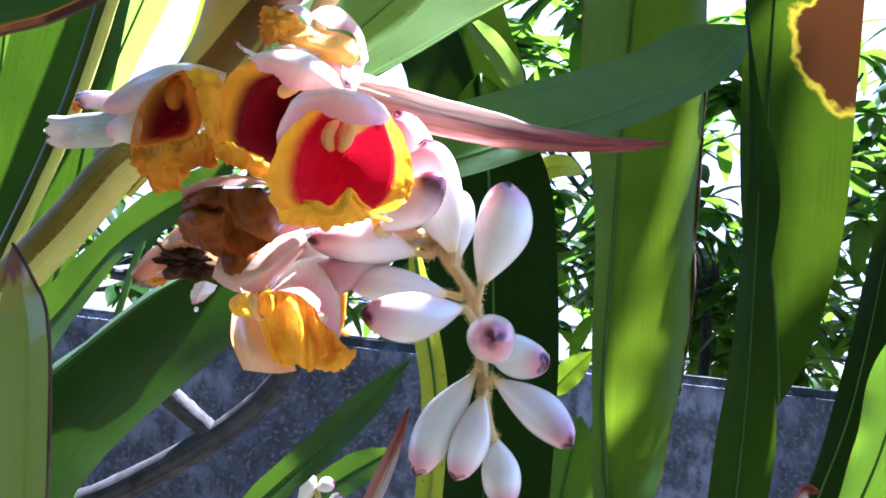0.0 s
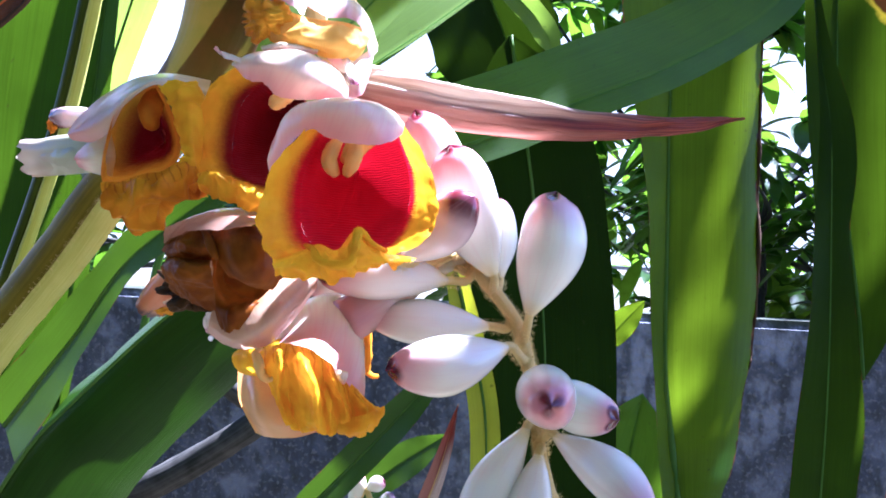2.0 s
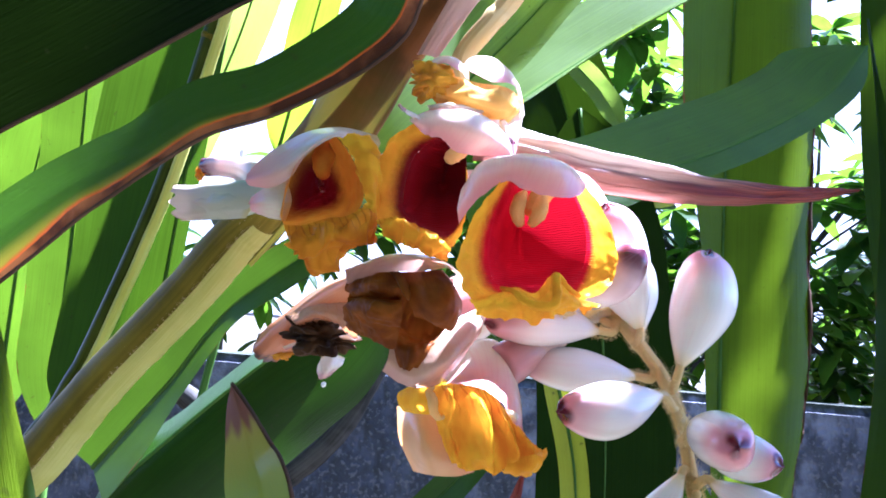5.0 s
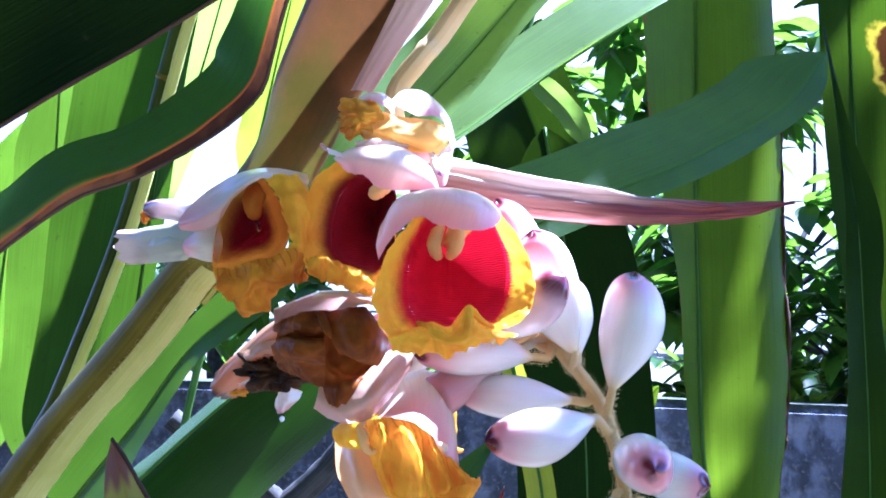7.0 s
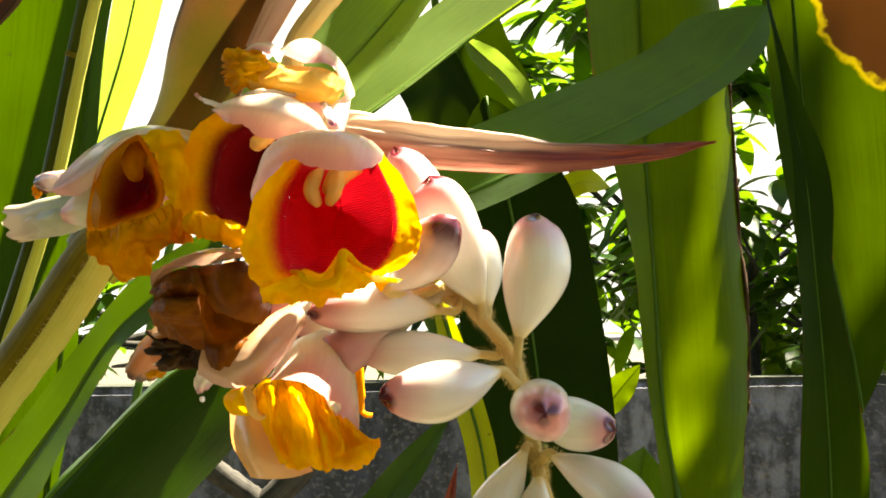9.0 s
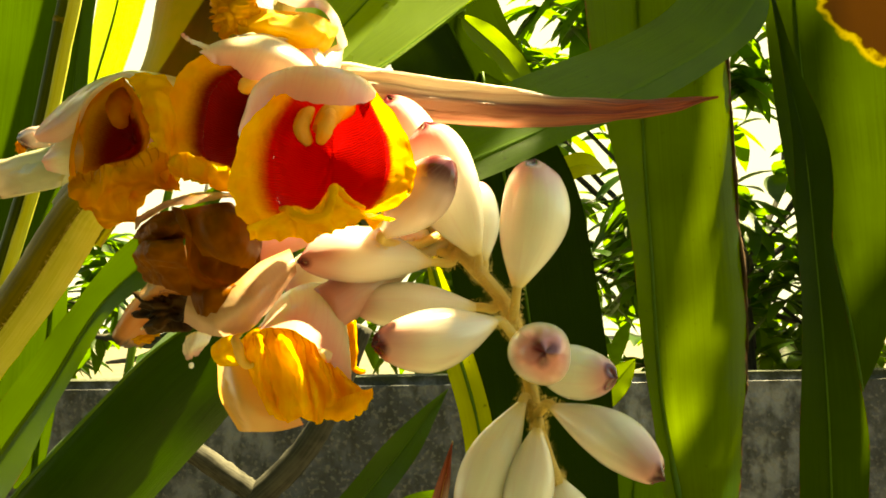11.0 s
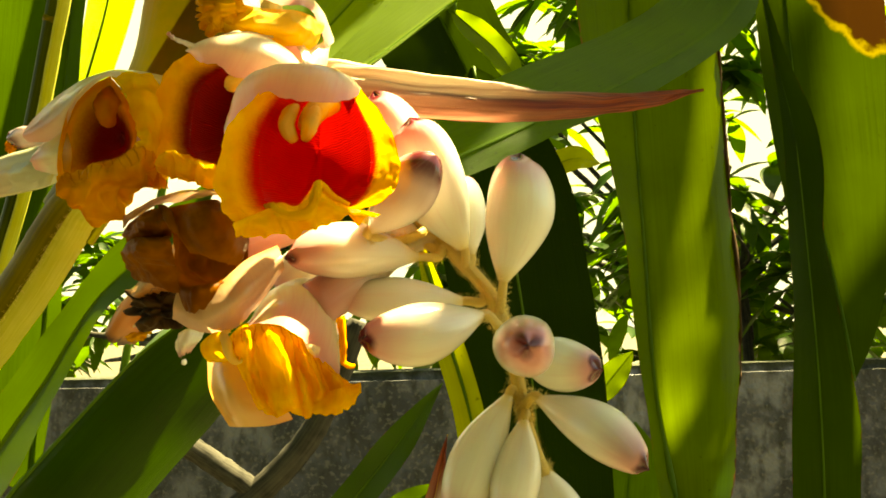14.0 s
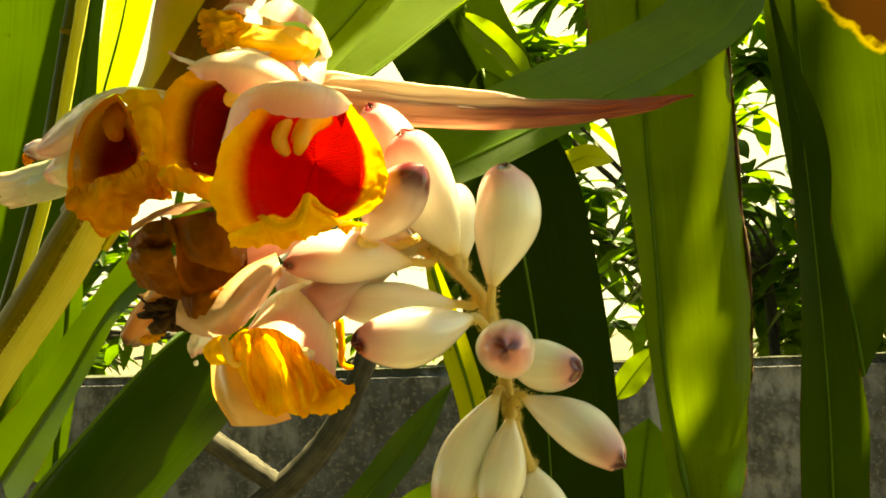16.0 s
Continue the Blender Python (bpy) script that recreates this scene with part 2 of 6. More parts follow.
def bract_material():
    """Dry and streaked: cream along the upper side (u = 1), pinkish brown below, a dark red fold towards the tip."""
    n = Nodes("bract_dry_pink")
    co, u, v = n.uv()
    streak = n.noise(co, 1.0, 4.0, (46.0, 3.0, 1.0))
    broad = n.noise(co, 1.0, 3.0, (9.0, 1.6, 1.0))
    across = n.math("ADD", n.math("MULTIPLY_ADD", broad, 0.35, -0.175), n.math("MULTIPLY_ADD", v, -0.30, u))
    c = n.mix(n.step(across, 0.30, 0.62), rgb(0.30, 0.115, 0.075), rgb(0.62, 0.50, 0.38))
    c = n.mix(n.math("MULTIPLY", n.step(streak, 0.44, 0.64), 0.45), c, rgb(0.26, 0.09, 0.065))
    fold = n.math("SUBTRACT", 1.0, n.step(n.math("ABSOLUTE", n.math("SUBTRACT", u, 0.46)), 0.03, 0.13))
    c = n.mix(n.math("MULTIPLY", fold, n.step(v, 0.40, 0.62)), c, rgb(0.14, 0.020, 0.016))
    c = n.mix(n.step(n.math("ADD", v, n.math("MULTIPLY_ADD", broad, 0.3, -0.15)), 0.48, 0.80), c, n.mix(n.step(streak, 0.40, 0.60), rgb(0.33, 0.060, 0.028), rgb(0.13, 0.015, 0.010)))
    return n.finish(c, 0.45, c, 0.38, streak, 0.5, 0.0006)


BRACT = bract_material()
WITHERED = petal_material("petal_withered", rgb(0.48, 0.27, 0.13), rgb(0.42, 0.14, 0.03), rgb(0.07, 0.025, 0.018), 0.35, 0.93, 0.3, 0.5, vein=0.4)
PALE_TIP = petal_material("leaf_tip_pale", rgb(0.18, 0.24, 0.02), rgb(0.30, 0.22, 0.02), rgb(0.14, 0.055, 0.03), 0.3, 0.74, 0.4, 0.6)


def lip_material(name, yellow, amber, red, vein=0.5, rough=0.36, share=0.35, gloss=0.05):
    """A yellow to brown lip, cloudy, with thin red veins towards its base (v = 0)."""
    n = Nodes(name)
    co, u, v = n.uv()
    cloud = n.noise(n.place(), 160.0, 4.0)
    c = n.mix(n.step(cloud, 0.35, 0.7), yellow, amber)
    lines = n.put("TexWave", Vector=co, Scale=4.5, Distortion=6.0, Detail=2.0)
    thin = n.math("MULTIPLY", n.step(lines.outputs[1], 0.86, 0.97), n.math("SUBTRACT", 1.0, n.step(v, 0.2, 0.38)))
    c = n.mix(n.math("MULTIPLY", thin, vein), c, red)
    return n.finish(c, rough, c, share, cloud, 0.3, 0.0005, Specular_IOR_Level=gloss)


def throat_material(name, yellow, red, start, soft_left, soft_right, rough=0.34, share=0.35, flip=False):
    """Yellow at the rim (v = 0, or 1 with flip), red inside; the border is soft on one flank and crisp on the other."""
    n = Nodes(name)
    co, u, v = n.uv()
    if flip:
        v = n.math("SUBTRACT", 1.0, v)
    obj = n.place()
    cloud = n.noise(obj, 160.0, 4.0)
    rag = n.math("MULTIPLY_ADD", n.noise(obj, 1500.0, 2.0), 0.16, -0.08)
    soft = n.put("MapRange", Value=u, To_Min=soft_left, To_Max=soft_right).outputs[0]
    low = n.math("SUBTRACT", start, soft)
    at = n.math("DIVIDE", n.math("SUBTRACT", n.math("ADD", v, n.math("MULTIPLY", rag, soft)), low), soft)
    mask = n.step(at, 0.0, 1.0)
    lines = n.put("TexWave", Vector=n.put("Mapping", Vector=obj, Scale=(0.35, 0.35, 1.0)).outputs[0], Scale=650.0, Distortion=7.0, Detail=3.0, Detail_Scale=1.0)
    lines.bands_direction = "Z"
    c = n.mix(n.step(cloud, 0.35, 0.7), yellow, (yellow[0] * 0.94, yellow[1] * 0.78, yellow[2], 1))
    deep = n.mix(n.math("MULTIPLY", lines.outputs[1], 0.3), red, (red[0] * 0.5, red[1] * 0.3, red[2] * 0.4, 1))
    c = n.mix(mask, c, deep)
    relief = n.math("ADD", n.math("MULTIPLY", n.math("MULTIPLY", lines.outputs[1], mask), 0.3), n.math("MULTIPLY", cloud, 0.5))
    return n.finish(c, rough, c, share, relief, 0.5, 0.0005, Specular_IOR_Level=0.06)


# the last red is the throat's crimson with shade darkened into it
YELLOW, CRIMSON, CRIMSON_SHADED = rgb(0.88, 0.46, 0.001), rgb(0.54, 0.006, 0.016), rgb(0.17, 0.004, 0.006)
LIP = throat_material("lip_yellow_red", YELLOW, CRIMSON, 0.92, 0.62, 0.16, share=0.5, flip=True)
THROAT = throat_material("throat_crimson", YELLOW, CRIMSON, -0.05, 0.05, 0.02, share=0.12, rough=0.42)
LIP_B = throat_material("lip_yellow_red_shaded", YELLOW, CRIMSON_SHADED, 0.92, 0.6, 0.5, share=0.5, flip=True)
THROAT_SHADED = throat_material("throat_red_shaded", YELLOW, CRIMSON_SHADED, -0.05, 0.05, 0.05, share=0.06, rough=0.5)
# third lip: yellow and red both deepened to hold its shade
LIP_C = throat_material("lip_yellow_shaded", rgb(0.80, 0.36, 0.010), CRIMSON_SHADED, 0.66, 0.3, 0.2, share=0.4)
LIP_C_FRILL = lip_material("lip_amber_frill", rgb(0.74, 0.34, 0.001), rgb(0.54, 0.18, 0.0006), rgb(0.30, 0.04, 0.008), 0.5, share=0.45)
LIP_VEIN = lip_material("lip_yellow_veined", rgb(0.90, 0.56, 0.001), rgb(0.82, 0.37, 0.001), rgb(0.45, 0.03, 0.01), 0.45, share=0.5)
LIP_RUFFLED = lip_material("lip_yellow_ruffled", rgb(0.90, 0.56, 0.001), rgb(0.80, 0.39, 0.001), rgb(0.42, 0.06, 0.01), 0.12, share=0.5)
LIP_ROLLED = lip_material("lip_peach_rolled", rgb(0.84, 0.54, 0.12), rgb(0.78, 0.42, 0.05), rgb(0.50, 0.16, 0.02), 0.1, 0.5, share=0.35)
LIP_AMBER = lip_material("lip_amber_crumpled", rgb(0.78, 0.40, 0.012), rgb(0.62, 0.24, 0.010), rgb(0.40, 0.10, 0.01), 0.3, share=0.3)
LIP_BROWN = lip_material("lip_brown_withered", rgb(0.23, 0.072, 0.002), rgb(0.12, 0.030, 0.0015), rgb(0.06, 0.010, 0.002), 0.2, 0.5, 0.25, 0.08)
LIP_BLACK = lip_material("lip_black_withered", rgb(0.06, 0.030, 0.010), rgb(0.022, 0.012, 0.006), rgb(0.01, 0.005, 0.004), 0.3, 0.5, 0.05)
HOOD_GREEN = petal_material("petal_greenish_white", rgb(0.56, 0.57, 0.42), rgb(0.55, 0.42, 0.34), rgb(0.40, 0.16, 0.14), 0.55, 0.97, 0.35, vein=0.2)
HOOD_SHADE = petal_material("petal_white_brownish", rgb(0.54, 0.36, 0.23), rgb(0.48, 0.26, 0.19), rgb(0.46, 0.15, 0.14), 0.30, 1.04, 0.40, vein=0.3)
TIP = stem_material("tip_purple", rgb(0.04, 0.006, 0.012), rgb(0.14, 0.02, 0.04), 0.5)
STAMEN = stem_material("stamen_cream", rgb(0.82, 0.55, 0.16), rgb(0.86, 0.64, 0.26), 0.4, 0.4, 0.03)


def wall_material():
    n = Nodes("wall_weathered")
    obj = n.place()
    big = n.noise(obj, 2.2, 6.0)
    blotch = n.noise(obj, 13.0, 8.0)
    stain = n.noise(obj, 1.0, 7.0, (34.0, 34.0, 15.0))
    grain = n.noise(obj, 90.0, 5.0)
    c = n.mix(n.step(big, 0.35, 0.65), rgb(0.060, 0.067, 0.090), rgb(0.19, 0.20, 0.235))
    c = n.mix(n.math("MULTIPLY", n.step(blotch, 0.40, 0.58), 0.85), c, rgb(0.035, 0.038, 0.045))
    c = n.mix(n.math("MULTIPLY", n.step(stain, 0.46, 0.66), 0.7), c, rgb(0.022, 0.024, 0.022))
    c = n.mix(n.math("MULTIPLY", n.step(grain, 0.52, 0.66), 0.5), c, rgb(0.17, 0.17, 0.17))
    # top edge darkened in the colour, to dim its sunlit line
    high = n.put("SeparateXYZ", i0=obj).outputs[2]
    dimmed_top = n.step(n.math("ADD", high, n.math("MULTIPLY_ADD", blotch, 0.05, -0.025)), 1.062, 1.082)
    c = n.mix(dimmed_top, c, rgb(0.020, 0.026, 0.010))
    return n.finish(c, 0.9, None, 0.0, n.math("ADD", grain, n.math("MULTIPLY", blotch, 2.0)), 0.9, 0.012)


def ground_material():
    n = Nodes("ground_soil")
    obj = n.place()
    a, b = n.noise(obj, 1.3, 6.0), n.noise(obj, 25.0, 5.0)
    c = n.mix(n.step(a, 0.35, 0.65), rgb(0.045, 0.034, 0.024), rgb(0.09, 0.072, 0.048))
    c = n.mix(n.step(b, 0.45, 0.7), c, rgb(0.03, 0.045, 0.015))
    return n.finish(c, 0.95, None, 0.0, b, 0.6, 0.02)


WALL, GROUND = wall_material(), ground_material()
PLASTER = stem_material("plaster_dark", rgb(0.04, 0.05, 0.035), rgb(0.09, 0.10, 0.08), 0.9)


# ---- shapes ----
def spline(points, count):
    """Points along a smooth curve through the given ones."""
    p = [Vector(q) for q in points]
    p = [2 * p[0] - p[1], *p, 2 * p[-1] - p[-2]]
    out = []
    for i in range(count + 1):
        s = i / count * (len(p) - 3)
        k = min(int(s), len(p) - 4)
        s -= k
        a, b, c, d = p[k:k + 4]
        out.append(0.5 * ((2 * b) + (c - a) * s + (2 * a - 5 * b + 4 * c - d) * s * s + (3 * b - a - 3 * c + d) * s ** 3))
    return out


def ease(x, low, high):
    x = min(1.0, max(0.0, (x - low) / (high - low)))
    return x * x * (3 - 2 * x)


def link_mesh(name, verts, faces, uvs, material, parent=None, label=""):
    mesh = bpy.data.meshes.new(name)
    mesh.from_pydata([tuple(v) for v in verts], [], faces)
    layer = mesh.uv_layers.new(name="UVMap")
    index = np.empty(len(mesh.loops), dtype=np.int32)
    mesh.loops.foreach_get("vertex_index", index)
    layer.data.foreach_set("uv", np.array(uvs, dtype=np.float32)[index].ravel())
    mesh.polygons.foreach_set("use_smooth", [True] * len(mesh.polygons))
    mesh.materials.append(material)
    mesh.update()
    ob = new(name, mesh)
    if parent:
        ob.parent = parent
    return tagged(ob, label)


def sheet(name, f, nu, nv, material, parent=None, label="", own_uv=False):
    """A smooth sheet from f(u, v), with u and v from 0 to 1."""
    verts, uvs, faces = [], [], []
    for j in range(nv + 1):
        for i in range(nu + 1):
            u, v = i / nu, j / nv
            r = f(u, v)
            if own_uv:
                verts.append(r[0]), uvs.append(r[1])
            else:
                verts.append(r), uvs.append((u, v))
    for j in range(nv):
        for i in range(nu):
            a = j * (nu + 1) + i
            faces.append((a, a + 1, a + nu + 2, a + nu + 1))
    return link_mesh(name, verts, faces, uvs, material, parent, label)


def frames_along(path):
    """Tangent and two normals at each point of a path."""
    out, n = [], None
    for i, p in enumerate(path):
        t = (path[min(i + 1, len(path) - 1)] - path[max(i - 1, 0)]).normalized()
        if n is None:
            n = t.cross(Vector((0, 0, 1)) if abs(t.z) < 0.9 else Vector((1, 0, 0))).normalized()
        n = (n - t * n.dot(t)).normalized()
        out.append((t, n, t.cross(n)))
    return out


def tube(name, points, radius, material, parent=None, label="", around=12, along=24, rough=0.0):
    """A closed tube; radius is a number or a function of v."""
    path = spline(points, along)
    verts, uvs, faces = [], [], []
    for i, (p, (t, n, b)) in enumerate(zip(path, frames_along(path))):
        v = i / along
        r = radius(v) if callable(radius) else radius
        for k in range(around + 1):
            a = 2 * math.pi * k / around
            w = r * (1 + rough * noise.noise(Vector((math.cos(a) * 2, math.sin(a) * 2, v * along * 0.6)) + p * 7))
            verts.append(p + (n * math.cos(a) + b * math.sin(a)) * w)
            uvs.append((k / around, v))
    for i in range(along):
        for k in range(around):
            a = i * (around + 1) + k
            faces.append((a, a + 1, a + around + 2, a + around + 1))
    faces.append(tuple(reversed(range(around))))
    faces.append(tuple(along * (around + 1) + k for k in range(around)))
    return link_mesh(name, verts, faces, uvs, material, parent, label)


def thing(name, place, label, category, group="", kind=""):
    ob = new(name)
    ob.location = place
    ob.empty_display_size = 0.01
    bpy.context.view_layer.update()
    return tagged(ob, label, category, group, kind)


def settle(root):
    """Parts are made at world places: shift them under their thing."""
    for ob in root.children:
        ob.matrix_parent_inverse = Matrix.Translation(root.location).inverted()


def leaf(label, spine, left, right, face, material, fold=(12, 12), base=0.0, tip=0.35, ripple=0.0, waves=3.0, curl=(0, 0), rib=0.0012, rib_material=None, seed=0.0, group="leaves of the ginger", petiole=None, halves=None, hem=None):
    """A blade along its midrib: the half widths on either side, the way its upper face looks, how far each half is raised towards that
    way, the shares of its length over which it narrows, and how its margins wave and curl. halves: the half widths by station instead."""
    root = thing("ginger_leaf", Vector(spine[0]), label, "leaf", group)
    nv, nu = 56, 20
    path = spline(spine, nv)
    look_way = Vector(face).normalized()
    spans = [(max(q.x, 0.0002), max(q.y, 0.0002)) for q in spline([(a, b, 0) for a, b in halves], nv)] if halves else None

    def width(v):
        w = 1.0
        if base:
            w *= math.sin(min(1, v / base) * math.pi / 2) ** 0.7
        if tip:
            w *= math.sin(min(1, (1 - v) / tip) * math.pi / 2) ** 0.9
        return max(w, 0.02)

    def at(u, v):
        i = min(int(round(v * nv)), nv)
        t = (path[min(i + 1, nv)] - path[max(i - 1, 0)]).normalized()
        side = t.cross(look_way).normalized()
        up = side.cross(t).normalized()
        s = 2 * u - 1
        k = 0 if s < 0 else 1
        reach = (spans[i][k] if spans else (left, right)[k] * width(v)) * abs(s)
        a = radians(fold[k]) - radians(curl[k]) * abs(s) ** 2
        wave = ripple * s * s * (math.sin(v * waves * 6.28 + seed + k * 1.7) + 0.6 * noise.noise(Vector((v * waves * 3, seed * 3 + k, 0.3))))
        return path[i] + side * (reach * math.cos(a) * (1 if k else -1)) + up * (reach * math.sin(a) + wave)

    sheet("blade", at, nu, nv, material, root)
    if rib:
        tube("midrib", [p - look_way * rib * 0.4 for p in path[::4]], lambda v: rib * (1 - 0.75 * v), rib_material or RIB, root, around=8, along=40)
    else:
        tube("margin", [at(1.0, k / 14) for k in range(15)], 0.00025, SCAR, root, "thin dry margin", 6, 42, 0.3)
    if hem:
        tube("dry_margin", [at(1.0, hem[0] + (hem[1] - hem[0]) * k / 20) + look_way * 0.0008 * math.sin(k * 1.9) for k in range(21)], lambda v: 0.0004 + 0.0011 * math.sin(math.pi * v) * (0.6 + 0.4 * math.sin(v * 23)), SCAR, root, "dry curled brown margin", 8, 80, 0.7)
    if petiole:
        tube("petiole", [path[0] + (path[1] - path[0]) * 0.5, *petiole], 0.0022, RIB, root, "", 8, 24)
    settle(root)
    return root


# ---- setting ----
def slab(name, low, high, material, label, cuts=1, rough=0.0):
    """A box with a bevel and slightly uneven faces."""
    bm = bmesh.new()
    bmesh.ops.create_cube(bm, size=1.0)
    bmesh.ops.scale(bm, vec=Vector(high) - Vector(low), verts=bm.verts)
    bmesh.ops.translate(bm, vec=(Vector(high) + Vector(low)) / 2, verts=bm.verts)
    bmesh.ops.bevel(bm, geom=bm.edges[:], offset=0.02, segments=2, affect="EDGES")
    if cuts > 1:
        bmesh.ops.subdivide_edges(bm, edges=[e for e in bm.edges if e.calc_length() > 0.3], cuts=cuts, use_grid_fill=True)
        for v in bm.verts:
            v.co += noise.noise_vector(v.co * 3) * rough
    mesh = bpy.data.meshes.new(name)
    bm.to_mesh(mesh)
    bm.free()
    mesh.materials.append(material)
    return tagged(new(name, mesh), label, kind="structure")


def ground_height(u, v):
    x, y = (u - 0.5) * 600, (v - 0.5) * 600
    return Vector((x, y, 0.02 * noise.noise(Vector((x, y, 0))) if abs(x) < 20 else 0))


sheet("ground", ground_height, 60, 60, GROUND, None, "bare brown garden soil with leaf litter")["kind"] = "structure"
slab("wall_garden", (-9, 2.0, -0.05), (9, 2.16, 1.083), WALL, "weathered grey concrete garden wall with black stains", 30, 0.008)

# unseen dark wall, added to hold back skylight and bounce from the front
slab("wall_unseen", (-6, -1.9, -0.05), (6, -1.7, 3.2), PLASTER, "dark unseen wall added behind the camera to cut fill light")


# ---- the flowering spike ----
spike = thing("shell_ginger_flower_spike", (-0.03, 0.28, 1.34), "hanging flower spike with white buds and yellow-red lipped flowers", "flower")
STALK = [(0.030, 0.250, 1.43), (0.010, 0.256, 1.372), (-0.0312, 0.252, 1.3037), (-0.0385, 0.249, 1.2920), (-0.0456, 0.247, 1.2796), (-0.0430, 0.246, 1.2660), (-0.0330, 0.246, 1.2540), (-0.0205, 0.238, 1.2350),
         (-0.0079, 0.229, 1.2202), (0.0006, 0.226, 1.2109), (0.0079, 0.223, 1.2020), (0.0113, 0.216, 1.1934), (0.0131, 0.211, 1.1840), (0.0141, 0.209, 1.1774),
         (0.0174, 0.206, 1.1669)]
rachis = tube("rachis", STALK, lambda v: 0.0032 - 0.0010 * ease(v, 0.25, 0.5) - 0.0010 * v, RACHIS, spike, "hairy cream flower stalk", 14, 96, 0.12)
STALK_PATH = spline(STALK, 240)


def fuzz(name, path, radius, count, long, parent, seed):
    """Short fine hairs on a stalk."""
    rnd = random.Random(seed)
    verts, faces, uvs = [], [], []
    ways = frames_along(path)
    for _ in range(count):
        f = rnd.random()
        i = int(f * (len(path) - 1))
        t, n, b = ways[i]
        a = rnd.uniform(0, 6.283)
        out = n * math.cos(a) + b * math.sin(a)
        r = radius(f) if callable(radius) else radius
        foot = path[i] + out * r * 0.9
        end = foot + (out + t * rnd.uniform(-0.5, 0.5)).normalized() * long * rnd.uniform(0.5, 1.2)
        wide = t.cross(out) * 0.00007
        k = len(verts)
        verts += [foot - wide, foot + wide, end]
        uvs += [(0, 0), (1, 0), (0.5, 1)]
        faces.append((k, k + 1, k + 2))
    ob = link_mesh(name, verts, faces, uvs, PEDICEL, parent)
    ob["kind"] = "stuff"
    return ob


fuzz("hairs", STALK_PATH[110:], lambda v: 0.0019 - 0.0007 * v, 4500, 0.0012, rachis, 5)


def nearest_on_stalk(p):
    return min(STALK_PATH, key=lambda q: (q - p).length)


def bud(tip, base, wide, material=BUD, label="", join=None, seed=0.0, blunt=2.3, holder=None):
    """A closed waxy bud with a pinched tip on a curved stalk."""
    tip, base = Vector(tip), Vector(base)
    axis = tip - base
    way = axis.normalized()
    n = way.cross(Vector((0.3, -1, 0.2))).normalized()
    b = way.cross(n)

    def at(u, v):
        a = 2 * math.pi * u
        if v < 0.55:
            r = 0.17 + 0.83 * math.sin(v / 0.55 * math.pi / 2) ** 1.05
        else:
            r = max(0.0, 1 - ((v - 0.55) / 0.45) ** blunt) ** 0.62
        r *= 1 + 0.05 * math.cos(3 * a + seed) * ease(v, 0.3, 0.9) + 0.05 * noise.noise(Vector((math.cos(a), math.sin(a), v * 2.5 + seed)))
        dent = (0.0 if material is BUD_PURPLE else -0.016) * ease(v, 0.90, 1.0) * (1.4 + math.cos(3 * a + seed))
        sag = n * (0.05 * axis.length * math.sin(v * math.pi) * math.cos(seed))
        return base + axis * (v + dent) + (n * math.cos(a) + b * math.sin(a)) * (r * wide / 2) + sag

    body = sheet("bud", at, 28, 30, material, holder or spike, label)
    end = Vector(join) if join else nearest_on_stalk(base)
    mid = (base - way * 0.003 + end) / 2 - Vector((0, 0, 0.0015))
    points = [end, mid, base - way * 0.0012, base + way * 0.0015]
    stalk = tube("pedicel", points, lambda v: 0.0011 - 0.0002 * v, PEDICEL, body, "", 10, 14)
    fuzz("hairs", spline(points, 20), 0.0015, 320, 0.0009, body, int(seed * 10) + 3)
    top = base + axis * 0.985
    link_points = [top + (n * math.cos(k * 2.1) + b * math.sin(k * 2.1)) * 0.0006 + way * (0.0006 if k % 2 else 0.0012) for k in range(3)]
    tube("bud_tip", [top - way * 0.0022, top - way * 0.0008, link_points[1] - way * 0.0006], lambda v: 0.0007 * (1 - 0.6 * v), TIP, body, "", 7, 4, 0.5)
    return body


